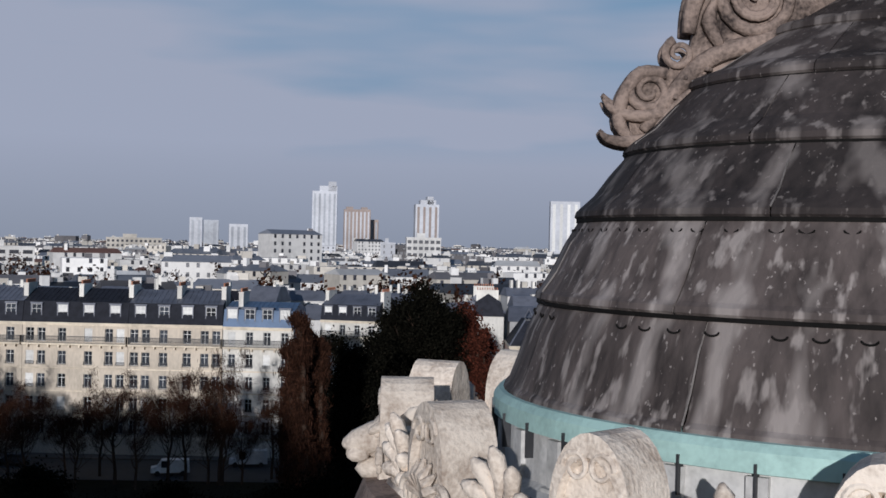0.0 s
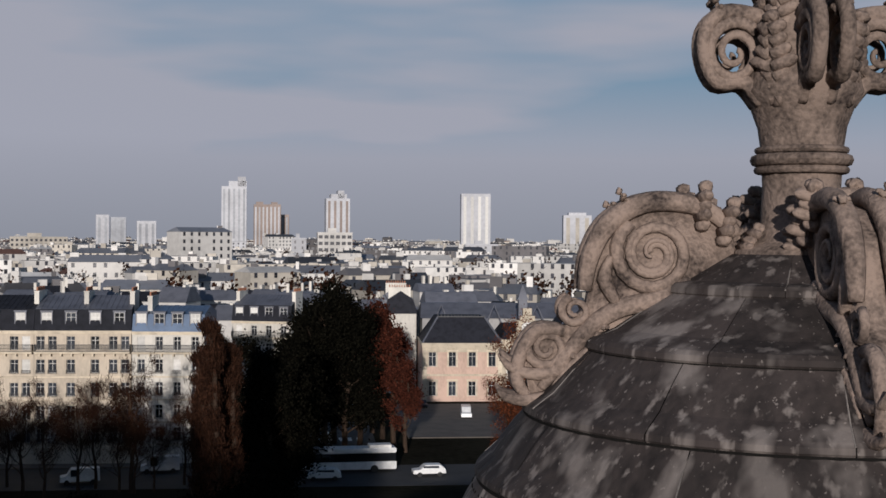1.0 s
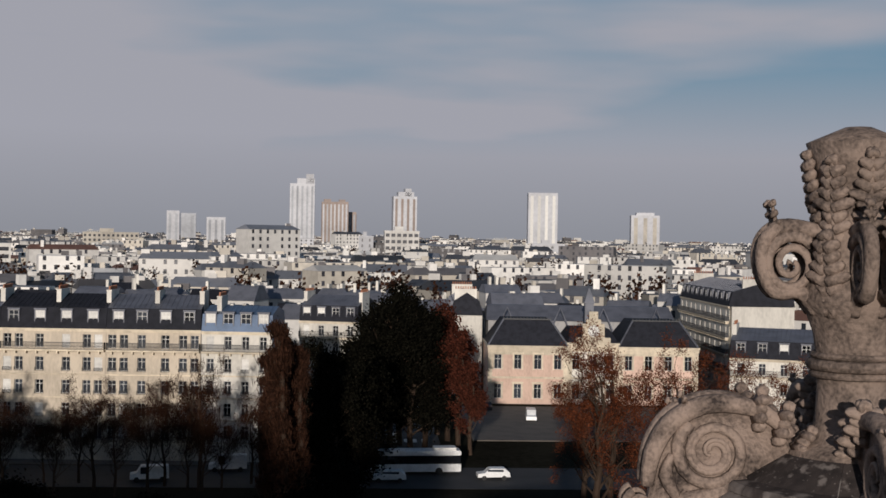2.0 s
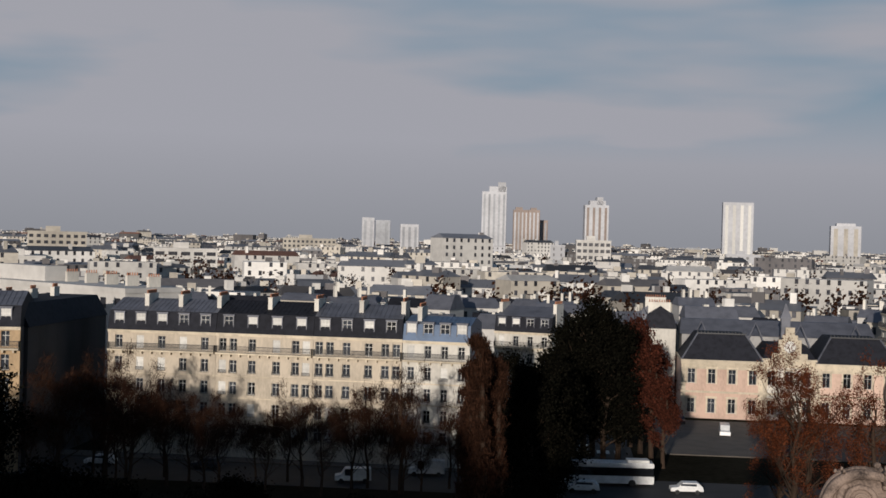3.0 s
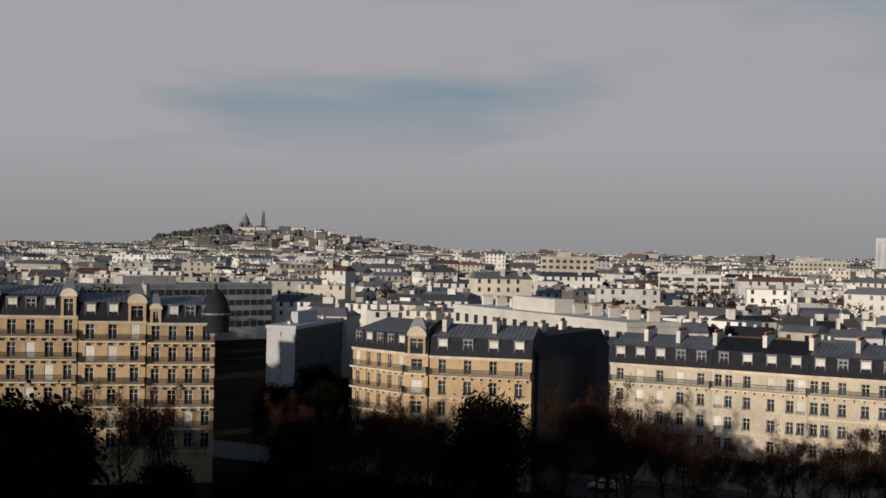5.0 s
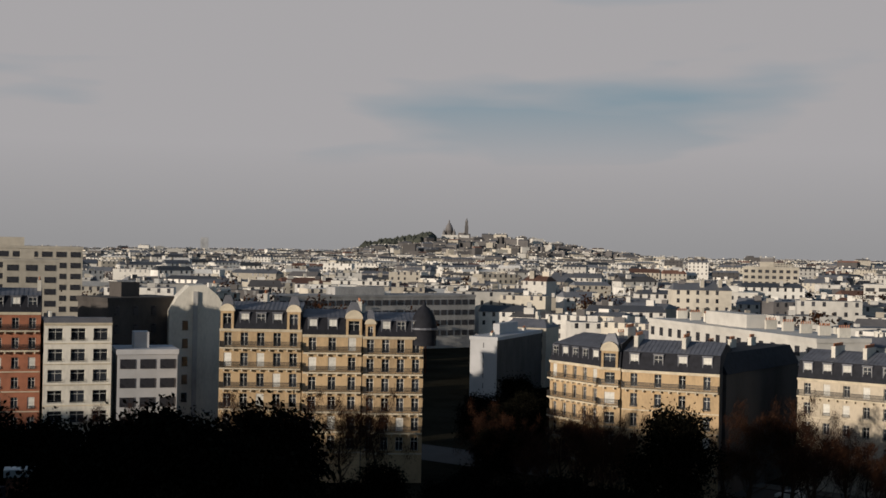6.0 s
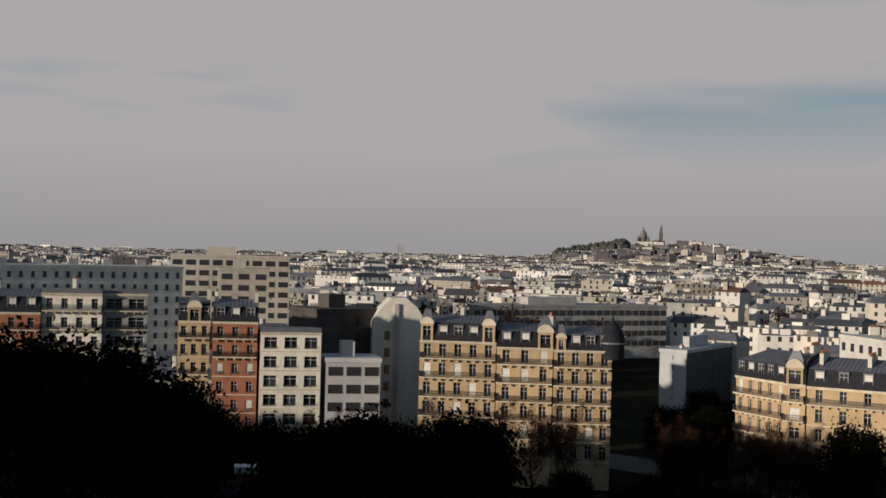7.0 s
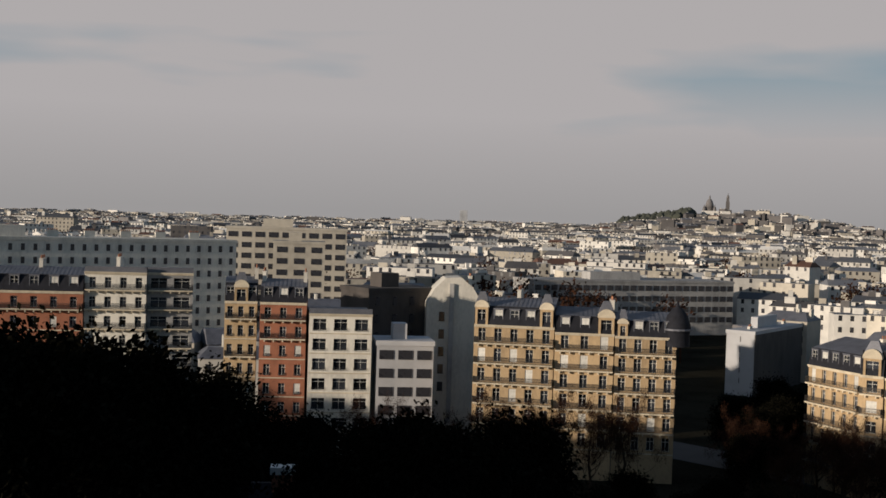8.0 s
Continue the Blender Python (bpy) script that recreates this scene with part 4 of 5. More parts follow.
# ---- town hall ----
def town_hall():
    a, b = (22.0, 232.7), (60.0, 231.4)
    t = thing("town_hall", local(a, b, -0.6), "rose stone town hall with dark hipped pavilions and clock gable", "town hall")
    L = math.hypot(b[0] - a[0], b[1] - a[1])
    H, D = 11.0, 16.0
    wing = 14.4

    def pavilion(x0, x1, mat, y, cols, h, rows=(0.6, 5.9)):
        w = x1 - x0
        p = new("pavilion")
        p.parent = t
        p.matrix_local = pose(x0, y, 0)
        facade(p, w, h, cols, rows, 1.35, 2.6, mat, sill=1.0, closed=0, seed=3)
        part("side_wall", boxes((0, .452, 0, .45, D, h)), mat, p)
        part("side_wall", boxes((w - .45, .452, 0, w, D, h)), mat, p)
        part("rear_wall", boxes((.452, D - .45, 0, w - .452, D, h)), mat, p)
        part("cornice", boxes((-.2, -.45, h - .2, w + .2, D + .2, h + .15), (-.1, -.28, h - .75, w + .1, 0, h - .2), (0, -.1, h - 1.5, w, 0, h - .75)), CORNICE, p)
        part("string_course", boxes((0, -.16, 5.2, w, 0, 5.55)), CORNICE, p)
        for c in cols:
            for r in rows:
                part("window_surround", boxes((c - .95, -.1, r + .9, c - .68, -.003, r + 3.7), (c + .68, -.1, r + .9, c + .95, -.003, r + 3.7), (c - 1.05, -.18, r + 3.7, c + 1.05, -.003, r + 4.0)), CORNICE, p)
        part("pilaster", boxes((0, -.14, 0, .8, -.003, h - .8)), CORNICE, p)
        part("pilaster", boxes((w - .8, -.14, 0, w, -.003, h - .8)), CORNICE, p)
        return p
    p1 = pavilion(0, wing, PINKWALL, 0, [wing * (i + .5) / 4 for i in range(4)], H)
    p2 = pavilion(L - wing, L, PINKWALL, 0, [wing * (i + .5) / 4 for i in range(4)], H)
    p3 = pavilion(wing + .02, L - wing - .02, PALEWALL, .5, [(L - 2 * wing) * (i + .5) / 3 for i in range(3)], H + .6)
    for p, w in ((p1, wing), (p2, wing)):
        bm = bmesh.new()
        box(bm, 0, .2, H + .15, w, D - .2, H + 4.6, (2.9, 3.0))
        r = part("roof", bm, SLATE, p)
        part("ridge_crest", boxes((2.8, 3.1, H + 4.6, w - 2.8, 3.3, H + 4.8), *[(2.9 + i * (w - 5.8) / 14, 3.15, H + 4.8, 3.0 + i * (w - 5.8) / 14, 3.25, H + 5.1) for i in range(15)]), IRON, r)
        for sx in (0, 1):
            hips = bmesh.new()
            tube(hips, [Vector((w * sx, .2, H + .2)), Vector((2.9 if not sx else w - 2.9, 3.2, H + 4.65))], .16, 5)
            part("hip_flashing", hips, ZINC, r)
    w = L - 2 * wing
    bm = bmesh.new()
    box(bm, 0, .3, H + .75, w, D - .2, H + 3.0, (1.2, 3.0))
    part("roof", bm, SLATE, p3)
    # stepped clock gable
    g = part("clock_gable", boxes((w / 2 - 3.1, -.1, H + .75, w / 2 + 3.1, .9, H + 1.7), (w / 2 - 2.0, 0, H + 1.7, w / 2 + 2.0, .8, H + 4.2), (w / 2 - 1.35, .05, H + 4.2, w / 2 + 1.35, .75, H + 5.0),
                                  (w / 2 - .8, .1, H + 5.0, w / 2 + .8, .7, H + 6.4)), CORNICE, p3)
    bm = bmesh.new()
    lathe(bm, [(.01, .06), (.85, .06), (.95, .12), (1.05, .12), (1.05, -.02)], 24)
    clock = part("clock_face", bm, WHITEPAINT, g)
    clock.matrix_local = pose(w / 2, -.02, H + 2.9, 90)
    # bell turret behind the gable
    bm = boxes((w / 2 - .8, 6, H + 2.8, w / 2 + .8, 7.6, H + 7.6), (w / 2 - 1.0, 5.8, H + 7.6, w / 2 + 1.0, 7.8, H + 7.9))
    box(bm, w / 2 - .9, 5.9, H + 7.9, w / 2 + .9, 7.7, H + 10.4, (.8, .8))
    part("bell_turret", bm, ZINC, p3)
    # steep truss gables of the hall behind
    for fx in (.12, .39, .61, .88):
        bm = bmesh.new()
        tube(bm, [Vector((L * fx - 2.6, 17, H)), Vector((L * fx, 17, H + 6)), Vector((L * fx + 2.6, 17, H))], .3, 5)
        part("roof_truss", bm, ZINC, t)
    part("rear_hall", boxes((1, 18, 0, L - 1, 30, H + 3.5)), GREYWALL, t)
    bm = bmesh.new()
    box(bm, .6, 17.6, H + 3.5, L - .6, 30.4, H + 6.2, (.4, 5.5))
    part("rear_roof", bm, ZINC, t)


town_hall()
town_house("apartment_house", (66.5, 272), (66.0, 233), "white apartment house with balconies beside the town hall", cols=10, mat=PALEWALL, base=3, storey=3, floors=5, seed=21, D=12, balconies=(1, 2, 3, 4))
town_house("apartment_house", (17.0, 270), (16.0, 246), "white apartment house with stacked balconies", cols=7, mat=PALEWALL, base=3, storey=3, floors=4, seed=22, D=6, balconies=(1, 2, 3))
town_house("apartment_house", (-11.5, 225), (-1.5, 222), "pale house with dark mansard across the avenue", cols=4, mat=PALEWALL, base=3, storey=3, floors=4, seed=23, D=12, balconies=(3,))
town_house("apartment_house", (56, 197), (71, 191), "pale corner house with zinc mansard", cols=5, mat=PALEWALL, base=3, storey=3, floors=3, seed=24, D=14, balconies=(2,))


# ---- street ----
part_road = boxes((-260, 0, 0.0, 150, 14, 0.03))
road = part("road", part_road, ASPHALT)
road.matrix_world = pose(-16, 154, 0.01, 0, 0, 0)
tagged(road, "dark asphalt street along the park", "road", kind="structure")
av = part("avenue", boxes((-7, 0, 0.0, 7, 300, 0.03)), ASPHALT)
av.matrix_world = pose(4, 168.2, 0.012, 0, 0, 0)
tagged(av, "dark asphalt avenue beside the town hall", "road", kind="structure")
pv = part("pavement", boxes((-60, 0, 0, 7, 4.0, 0.16)), PAVING)
pv.matrix_world = pose(-12, 168.2, 0.012)
tagged(pv, "pale raised pavement before the houses", "pavement", kind="structure")
sq = part("pavement", boxes((12, 0, 0, 75, 38, 0.16)), PAVING)
sq.matrix_world = pose(4, 190, 0.012)
tagged(sq, "pale paved square before the town hall", "pavement", kind="structure")
for i in range(9):
    s = part("crossing_stripe", boxes((0, 0, 0, 0.55, 3.0, 0.012)), WHITEMARK, av)
    s.location = (-6 + i * 1.3, 20, 0.034)


def wheel_mesh(r, w):
    bm = bmesh.new()
    lathe(bm, [(0.01, -w / 2), (r * .6, -w / 2), (r, -w / 2 + .03), (r, w / 2 - .03), (r * .6, w / 2), (0.01, w / 2)], 14)
    return finish(bm, "wheel", RUBBER)


def car(x, y, rz, paint, label, L=4.2, h=1.45, van=False):
    t = thing("van" if van else "car", pose(x, y, 0.05, 0, 0, rz), label, "van" if van else "car", "vehicles on the street")
    w = 1.75
    bm = bmesh.new()
    prof = [(0, .35), (0, .8), (.9, .92), (1.5, h), (L - .7, h), (L - .1, .95), (L, .4)] if not van else [(0, .35), (.05, .95), (.8, 1.1), (1.3, h), (L - .05, h), (L, .4)]
    a = [bm.verts.new((px, -w / 2 + (.12 if pz > 1 else 0), pz)) for px, pz in prof]
    b = [bm.verts.new((px, w / 2 - (.12 if pz > 1 else 0), pz)) for px, pz in prof]
    n = len(prof)
    for i in range(n):
        bm.faces.new((a[i], a[(i + 1) % n], b[(i + 1) % n], b[i]))
    bm.faces.new(a[::-1])
    bm.faces.new(b)
    bmesh.ops.recalc_face_normals(bm, faces=bm.faces)
    bmesh.ops.bevel(bm, geom=bm.edges[:], offset=.05, segments=1, affect="EDGES")
    body = part("body", bm, paint, t)
    for sy in (-1, 1):
        g = part("side_window", boxes((1.25, sy * (w / 2 - .055) - .02, .98, (L - .9) if not van else 2.1, sy * (w / 2 - .055) + .02, h - .12)), GLASS, body)
    for px in (.8, L - .8):
        for sy in (-1, 1):
            ob = put("wheel", shared(wheel_mesh, .33, .2), t, px, sy * (w / 2 - .08), .3)
            ob.rotation_euler = (radians(90), 0, 0)
    return t


def bus(x, y, rz):
    t = thing("bus", pose(x, y, 0.05, 0, 0, rz), "long white city bus with a dark window band", "bus", "vehicles on the street")
    bm = boxes((0, -1.25, .35, 12, 1.25, 1.35))
    bmesh.ops.bevel(bm, geom=bm.edges[:], offset=.08, segments=2, affect="EDGES")
    part("body", bm, CARWHITE, t)
    part("window_band", boxes((.08, -1.22, 1.35, 11.92, 1.22, 2.4)), GLASS, t)
    bm = boxes((0, -1.25, 2.4, 12, 1.25, 3.0))
    bmesh.ops.bevel(bm, geom=bm.edges[:], offset=.1, segments=2, affect="EDGES")
    part("roof", bm, CARWHITE, t)
    part("roof_unit", boxes((8.6, -.9, 3.0, 11.4, .9, 3.35)), WHITEPAINT, t)
    for px in (2.4, 9.2):
        for sy in (-1, 1):
            ob = put("wheel", shared(wheel_mesh, .48, .28), t, px, sy * 1.15, .43)
            ob.rotation_euler = (radians(90), 0, 0)


bus(0.2, 163.5, 4)
car(-28.0, 157.5, 10, CARWHITE, "white van parked by the park street", 4.6, 1.9, True)
car(-19.5, 164.5, 5, CARWHITE, "white delivery van on the street", 4.8, 2.1, True)
car(3.5, 184, 80, CARWHITE, "white car entering the avenue", 4.2)
car(27.0, 209, 85, CARWHITE, "white van on the town hall square", 4.6, 1.9, True)
car(1.0, 158.2, 0, CARWHITE, "white car on the street near the bus", 4.2)
for k, (px, py, col) in enumerate(((-1, 215, CARDARK), (-1, 222, CARWHITE), (9, 226, CARDARK), (9.2, 218, CARWHITE), (14, 160, CARWHITE), (-48, 163, CARDARK), (-62, 162, CARWHITE), (21, 222, CARDARK))):
    car(px, py, 90 if py > 170 else 3, col, "parked car along the kerb in the shade", 4.1)


# ---- trees ----
def make_tree(name, label, seed, height, spread_r, trunk_r, limbs, levels, leaf, leaf_mat, clumps, leaf_size, upright=0.5, start=0.25, sliver=0.0, group="trees of the park"):
    """A tapered trunk with limbs that fork into twigs, and a crown of many small leaves near the twig ends."""
    rnd = random.Random(seed)
    t = thing(name, pose(0, 0, 0), label, "tree", group)
    wood, leaves = bmesh.new(), bmesh.new()
    tips = []

    def grow(p, d, length, r, level):
        pts, q, dd = [p], p.copy(), d.copy()
        n = 4
        for i in range(n):
            dd = (dd + Vector((rnd.gauss(0, .16), rnd.gauss(0, .16), rnd.gauss(.05 + .1 * upright, .1)))).normalized()
            q = q + dd * length / n
            pts.append(q.copy())
        tube(wood, pts, [r * (1 - .7 * i / n) for i in range(n + 1)], 5 if level < 2 else 3, False)
        if level >= levels:
            tips.extend(pts[2:])
            return
        for i in range(2 if level else 3):
            k = rnd.randint(2, n)
            turn = Vector((rnd.gauss(0, 1), rnd.gauss(0, 1), rnd.gauss(.3 * upright, .5))).normalized()
            grow(pts[k], (dd * (.6 + upright * .6) + turn * .8).normalized(), length * rnd.uniform(.5, .75), r * .45, level + 1)
        tips.append(pts[-1])
    trunk = [Vector((rnd.gauss(0, .1) * i, rnd.gauss(0, .1) * i, height * .9 * i / 6)) for i in range(7)]
    tube(wood, trunk, [trunk_r * (1.15 - .15 * i) if i < 6 else trunk_r * .12 for i in range(7)], 8, False)
    for i in range(limbs):
        f = start + (1 - start) * (i + rnd.random()) / limbs * .93
        base = trunk[0].lerp(trunk[-1], f)
        a = rnd.uniform(0, 2 * math.pi)
        out = spread_r * (1 - .65 * max(0, f - .35)) * rnd.uniform(.6, 1.0)
        d = Vector((math.cos(a), math.sin(a), .25 + upright * rnd.uniform(.6, 1.4))).normalized()
        grow(base, d, out * .62, trunk_r * .38 * (1.15 - f * .6), 1)
    part("trunk", wood, BARK, t)
    for k in range(clumps):
        c = rnd.choice(tips) + Vector((rnd.gauss(0, leaf), rnd.gauss(0, leaf), rnd.gauss(0, leaf)))
        s = leaf_size * rnd.uniform(.5, 1.4)
        u = Vector((rnd.gauss(0, 1), rnd.gauss(0, 1), rnd.gauss(0, 1))).normalized()
        v = u.orthogonal().normalized()
        w = u.cross(v)
        c1 = c + v * s + w * s * .2
        if sliver:
            v = (v + Vector((0, 0, .8))).normalized()
            c1 = c + v * s * 3
            leaves.faces.new([leaves.verts.new(q) for q in (c - v * s * 3, c + w * sliver, c1, c - w * sliver)])
            continue
        leaves.faces.new([leaves.verts.new(q) for q in (c - v * s, c + w * s * .6 + u * s * .2, c1, c - w * s * .55)])
    part("crown", leaves, leaf_mat, t)
    return t


big = make_tree("plane_tree", "tall russet plane tree with half-bare branches", 1, 19, 9.5, .42, 20, 4, .32, ORANGETWIG, 15000, .085, .5)
poplar = make_tree("poplar", "tall narrow brown poplar with upright twigs", 2, 24, 3.0, .45, 34, 4, .3, BROWNLEAF, 12000, .14, 1.3, .1, .05)
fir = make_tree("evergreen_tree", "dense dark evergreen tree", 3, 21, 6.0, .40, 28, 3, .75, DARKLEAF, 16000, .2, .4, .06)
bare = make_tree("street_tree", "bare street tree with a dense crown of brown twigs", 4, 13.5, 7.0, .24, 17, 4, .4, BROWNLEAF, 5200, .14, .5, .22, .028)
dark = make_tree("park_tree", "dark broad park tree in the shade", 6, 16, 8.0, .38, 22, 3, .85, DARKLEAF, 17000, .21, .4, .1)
russet = make_tree("red_leaf_tree", "tree with dark red autumn leaves by the avenue", 8, 17, 6.0, .35, 18, 3, .5, REDLEAF, 9000, .2, .6, .2)
rnd = random.Random(12)


def plant(src, x, y, s=1.0, z=None, sz=1.0):
    zz = ground_height(x, y) if z is None else z
    m = Matrix.LocRotScale((x, y, zz - .15), Euler((0, 0, rnd.uniform(0, 6.28))), (s, s, s * sz * rnd.uniform(.95, 1.05)))
    return copy_thing(src, m)


def stand(src, x, y, s=1.0):
    src.matrix_world = Matrix.LocRotScale((x, y, ground_height(x, y) - .15), Euler((0, 0, 1.0)), (s, s, s))
    src.scale = (s, s, s)


stand(big, 22.5, 124, 1.0)
for x, y, s in ((29.5, 121, .95), (36, 128, .9), (42, 124, .85), (26, 136, .9), (24, 140, .8), (33, 116, .8), (46, 132, .8)):
    plant(big, x, y, s)
stand(poplar, -7.6, 121, 1.0)
for x, y, s in ((-8.8, 123, .82), (-5.9, 124, .86), (-7.2, 127, .9)):
    plant(poplar, x, y, s)
stand(fir, 3.6, 177, 1.0)
for x, y, s in ((1.2, 174, .95), (2.2, 184, 1.05), (6.4, 180, 1.0), (8.6, 184, .95), (5.0, 186, 1.05), (-5.2, 150, .86), (-3.4, 146, .82), (-1.4, 152, .84), (-2.6, 156, .88), (-.2, 160, .8)):
    plant(fir, x, y, s)
stand(russet, 12.2, 190, 1.05)
for x, y, s in ((13.4, 184, .95), (11.0, 196, 1.1), (14.6, 178, .75)):
    plant(russet, x, y, s)
stand(bare, -19, 152, 1.0)
for k in range(40):
    x = -100 + k * 2.4
    y = 152 + rnd.uniform(-5, 5) - (14 if x < -66 else 0)
    plant(bare, x + rnd.uniform(-1, 1), y, rnd.uniform(.56, .86))
for x, y, s in ((-55, 150, 1.1), (-51, 147, 1.0), (-60, 147, 1.0)):
    plant(bare, x, y, s)
for x, y, s in ((-116.6, 104, 1.0), (-113, 108, .9), (-109.7, 111, 1.05), (-106, 114, .95), (-103, 117, 1.0), (-119, 101, .85), (-125, 97, .95), (-129, 92, .9), (-82, 140, .9), (-76, 141, .85), (-88, 143, .8), (-70, 143, .8)):
    plant(bare, x, y, s)
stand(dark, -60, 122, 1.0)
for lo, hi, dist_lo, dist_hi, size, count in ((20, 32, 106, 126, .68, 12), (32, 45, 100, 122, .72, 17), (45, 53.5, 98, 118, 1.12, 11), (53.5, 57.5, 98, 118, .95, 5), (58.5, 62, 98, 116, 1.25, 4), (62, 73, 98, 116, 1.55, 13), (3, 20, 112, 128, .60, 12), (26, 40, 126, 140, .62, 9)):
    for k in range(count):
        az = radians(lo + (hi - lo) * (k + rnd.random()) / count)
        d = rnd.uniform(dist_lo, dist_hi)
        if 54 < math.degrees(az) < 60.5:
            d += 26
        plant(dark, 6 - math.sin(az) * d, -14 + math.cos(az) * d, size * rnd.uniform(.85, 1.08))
for x, y, s in ((-99, 146, .7), (-103, 156, .72), (-108, 166, .75), (-114, 172, .78), (-95, 136, .6), (-112, 156, .68)):
    plant(dark, x, y, s)


def park_lodge(x, y):
    """A brick lodge among the trees: walls, slate roof, chimney with a pale cap."""
    g = ground_height(x, y)
    t = thing("park_lodge", pose(x, y, g, 0, 0, 52), "red brick park lodge with a white-capped chimney among trees", "lodge")
    h = 11.0 - g
    part("wall", boxes((-6, -3, -.5, 2.5, 3, h)), BRICKWALL, t)
    bm = bmesh.new()
    box(bm, -6.4, -3.4, h, 2.9, 3.4, h + 2.6, (.6, 3.1))
    part("roof", bm, SLATE, t)
    c = part("chimney", boxes((.2, -1.2, h - 1, 2.6, .4, h + 3.6)), BRICKWALL, t)
    part("cap", boxes((.0, -1.4, h + 3.6, 2.8, .6, h + 4.3)), WHITEPAINT, c, "white chimney cap")


park_lodge(-91.5, 49.5)
# unseen wooded ridge of the park behind, to the side of the low sun, shading the town; trees kept small where sun must
# reach the dome
rnd = random.Random(12)
for k in range(80):
    side = -200 + 400 * (k + rnd.random()) / 80
    along = rnd.uniform(76, 106)
    x, y = SUN_WAY.x * along - SUN_WAY.y * side, SUN_WAY.y * along + SUN_WAY.x * side
    plant(dark, x, y, rnd.uniform(.55, .66) if abs(side) < 14 else rnd.uniform(.85, 1.0))


# trees between the roofs of the town
def town_trees():
    rnd = random.Random(31)
    bm = bmesh.new()
    for _ in range(150):
        az, dist = radians(rnd.uniform(-25, 66)), rnd.uniform(330, 1100)
        x0, y0 = -math.sin(az) * dist, math.cos(az) * dist
        for k in range(rnd.choice((2, 4, 7))):
            x, y, r = x0 + rnd.gauss(0, 7), y0 + rnd.gauss(0, 3), rnd.uniform(2.0, 4.2)
            h = rnd.uniform(11, 18)
            for q in range(60):
                c = Vector((x + rnd.gauss(0, r * .5), y + rnd.gauss(0, r * .5), h + rnd.gauss(0, r * .55)))
                s = rnd.uniform(.3, .75)
                u = Vector((rnd.gauss(0, 1), rnd.gauss(0, 1), rnd.gauss(0, 1))).normalized()
                v = u.orthogonal().normalized()
                w = u.cross(v)
                bm.faces.new([bm.verts.new(c + p) for p in (v * s, w * s * .8, -v * s, -w * s * .7)])
            tube(bm, [Vector((x, y, 0)), Vector((x, y, h))], [.3, .12], 4, False)
    tagged(part("town_trees", bm, BROWNLEAF), "dark winter trees between the town roofs", "trees", kind="stuff")


town_trees()


# ---- temple roof ----
AX, AY = 1.872, 5.04
RINGS = [(1.355, 28.06), (1.25, 28.385), (1.115, 28.667), (0.95, 28.894), (0.745, 29.118), (0.455, 29.31), (0.26, 29.43)]
temple = thing("temple_roof", pose(AX, AY, 0), "weathered grey dome of a round temple with carved stone crests", "temple")


def dome_courses():
    """Overlapping lead courses, each a ring of curved panels with a lipped lower edge."""
    rnd = random.Random(4)
    for k, ((r0, z0), (r1, z1)) in enumerate(zip(RINGS, RINGS[1:])):
        n = 10 if k < 4 else 8
        off = rnd.random()
        for i in range(n):
            a0 = 2 * math.pi * (i + off) / n
            a1 = 2 * math.pi * (i + 1 + off) / n - .004
            bm = bmesh.new()
            bulge = .018
            prof = [(r0 - .03, z0 + .004), (r0 + .020, z0 - .012), (r0 + .030, z0 - .002), (r0 + .026, z0 + .016), (r0 + .012, z0 + .030), (r0 + (r1 - r0) * .33 + bulge, z0 + (z1 - z0) * .33),
                    (r0 + (r1 - r0) * .66 + bulge, z0 + (z1 - z0) * .66), (r1, z1 + .01)]
            lathe(bm, prof, 8, a0, a1)
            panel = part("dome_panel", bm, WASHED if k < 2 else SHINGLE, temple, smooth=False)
            # welted seam beside the panel
            seam = bmesh.new()
            pts = [Vector((r * math.cos(a1), r * math.sin(a1), z)) for r, z in ((r0 + .024, z0 + .02), (r0 + (r1 - r0) * .33 + bulge, z0 + (z1 - z0) * .33), (r0 + (r1 - r0) * .66 + bulge, z0 + (z1 - z0) * .66), (r1, z1 - .012))]
            tube(seam, pts, [.003, .0028, .0028, .002], 5)
            if (i + k) % 2:
                part("seam", seam, LICHEN, panel)
            else:
                seam.free()
        # joint line under the lap, near-black to paint in the lap's shadow too
        if k:
            bm = bmesh.new()
            lathe(bm, [(r0 + .012, z0 - .024), (r0 + .024, z0 - .022), (r0 + .024, z0 - .010), (r0, z0 - .004)], 72)
            part("lap_joint", bm, LAPBLACK, temple, "black joint line and painted shade under a lap")
    bm = bmesh.new()
    lathe(bm, [(r - .03, z) for r, z in RINGS] + [(.01, RINGS[-1][1])], 48)
    part("dome_core", bm, SHINGLE, temple)


dome_courses()


def tab_crescents():
    """Small dark crescents below each lap, painting the shade under rounded tabs that are not modelled."""
    bm = bmesh.new()
    n = 8
    tube(bm, [Vector((.002, -.022 * math.cos(math.pi * i / n), -.012 * math.sin(math.pi * i / n))) for i in range(n + 1)], [.002] + [.0035] * (n - 1) + [.002], 5)
    me = finish(bm, "lead_tab", LAPBLACK)
    rnd = random.Random(6)
    for r, z, n in ((RINGS[1][0] + .030, RINGS[1][1] - .05, 72), (RINGS[2][0] + .034, RINGS[2][1] - .045, 64), (RINGS[3][0] + .036, RINGS[3][1] - .04, 50)):
        for i in range(n):
            a = 2 * math.pi * (i + rnd.uniform(-.2, .2)) / n
            if rnd.random() < .75:
                ob = put("lead_tab", me, temple, r * math.cos(a), r * math.sin(a), z, math.degrees(a))


tab_crescents()


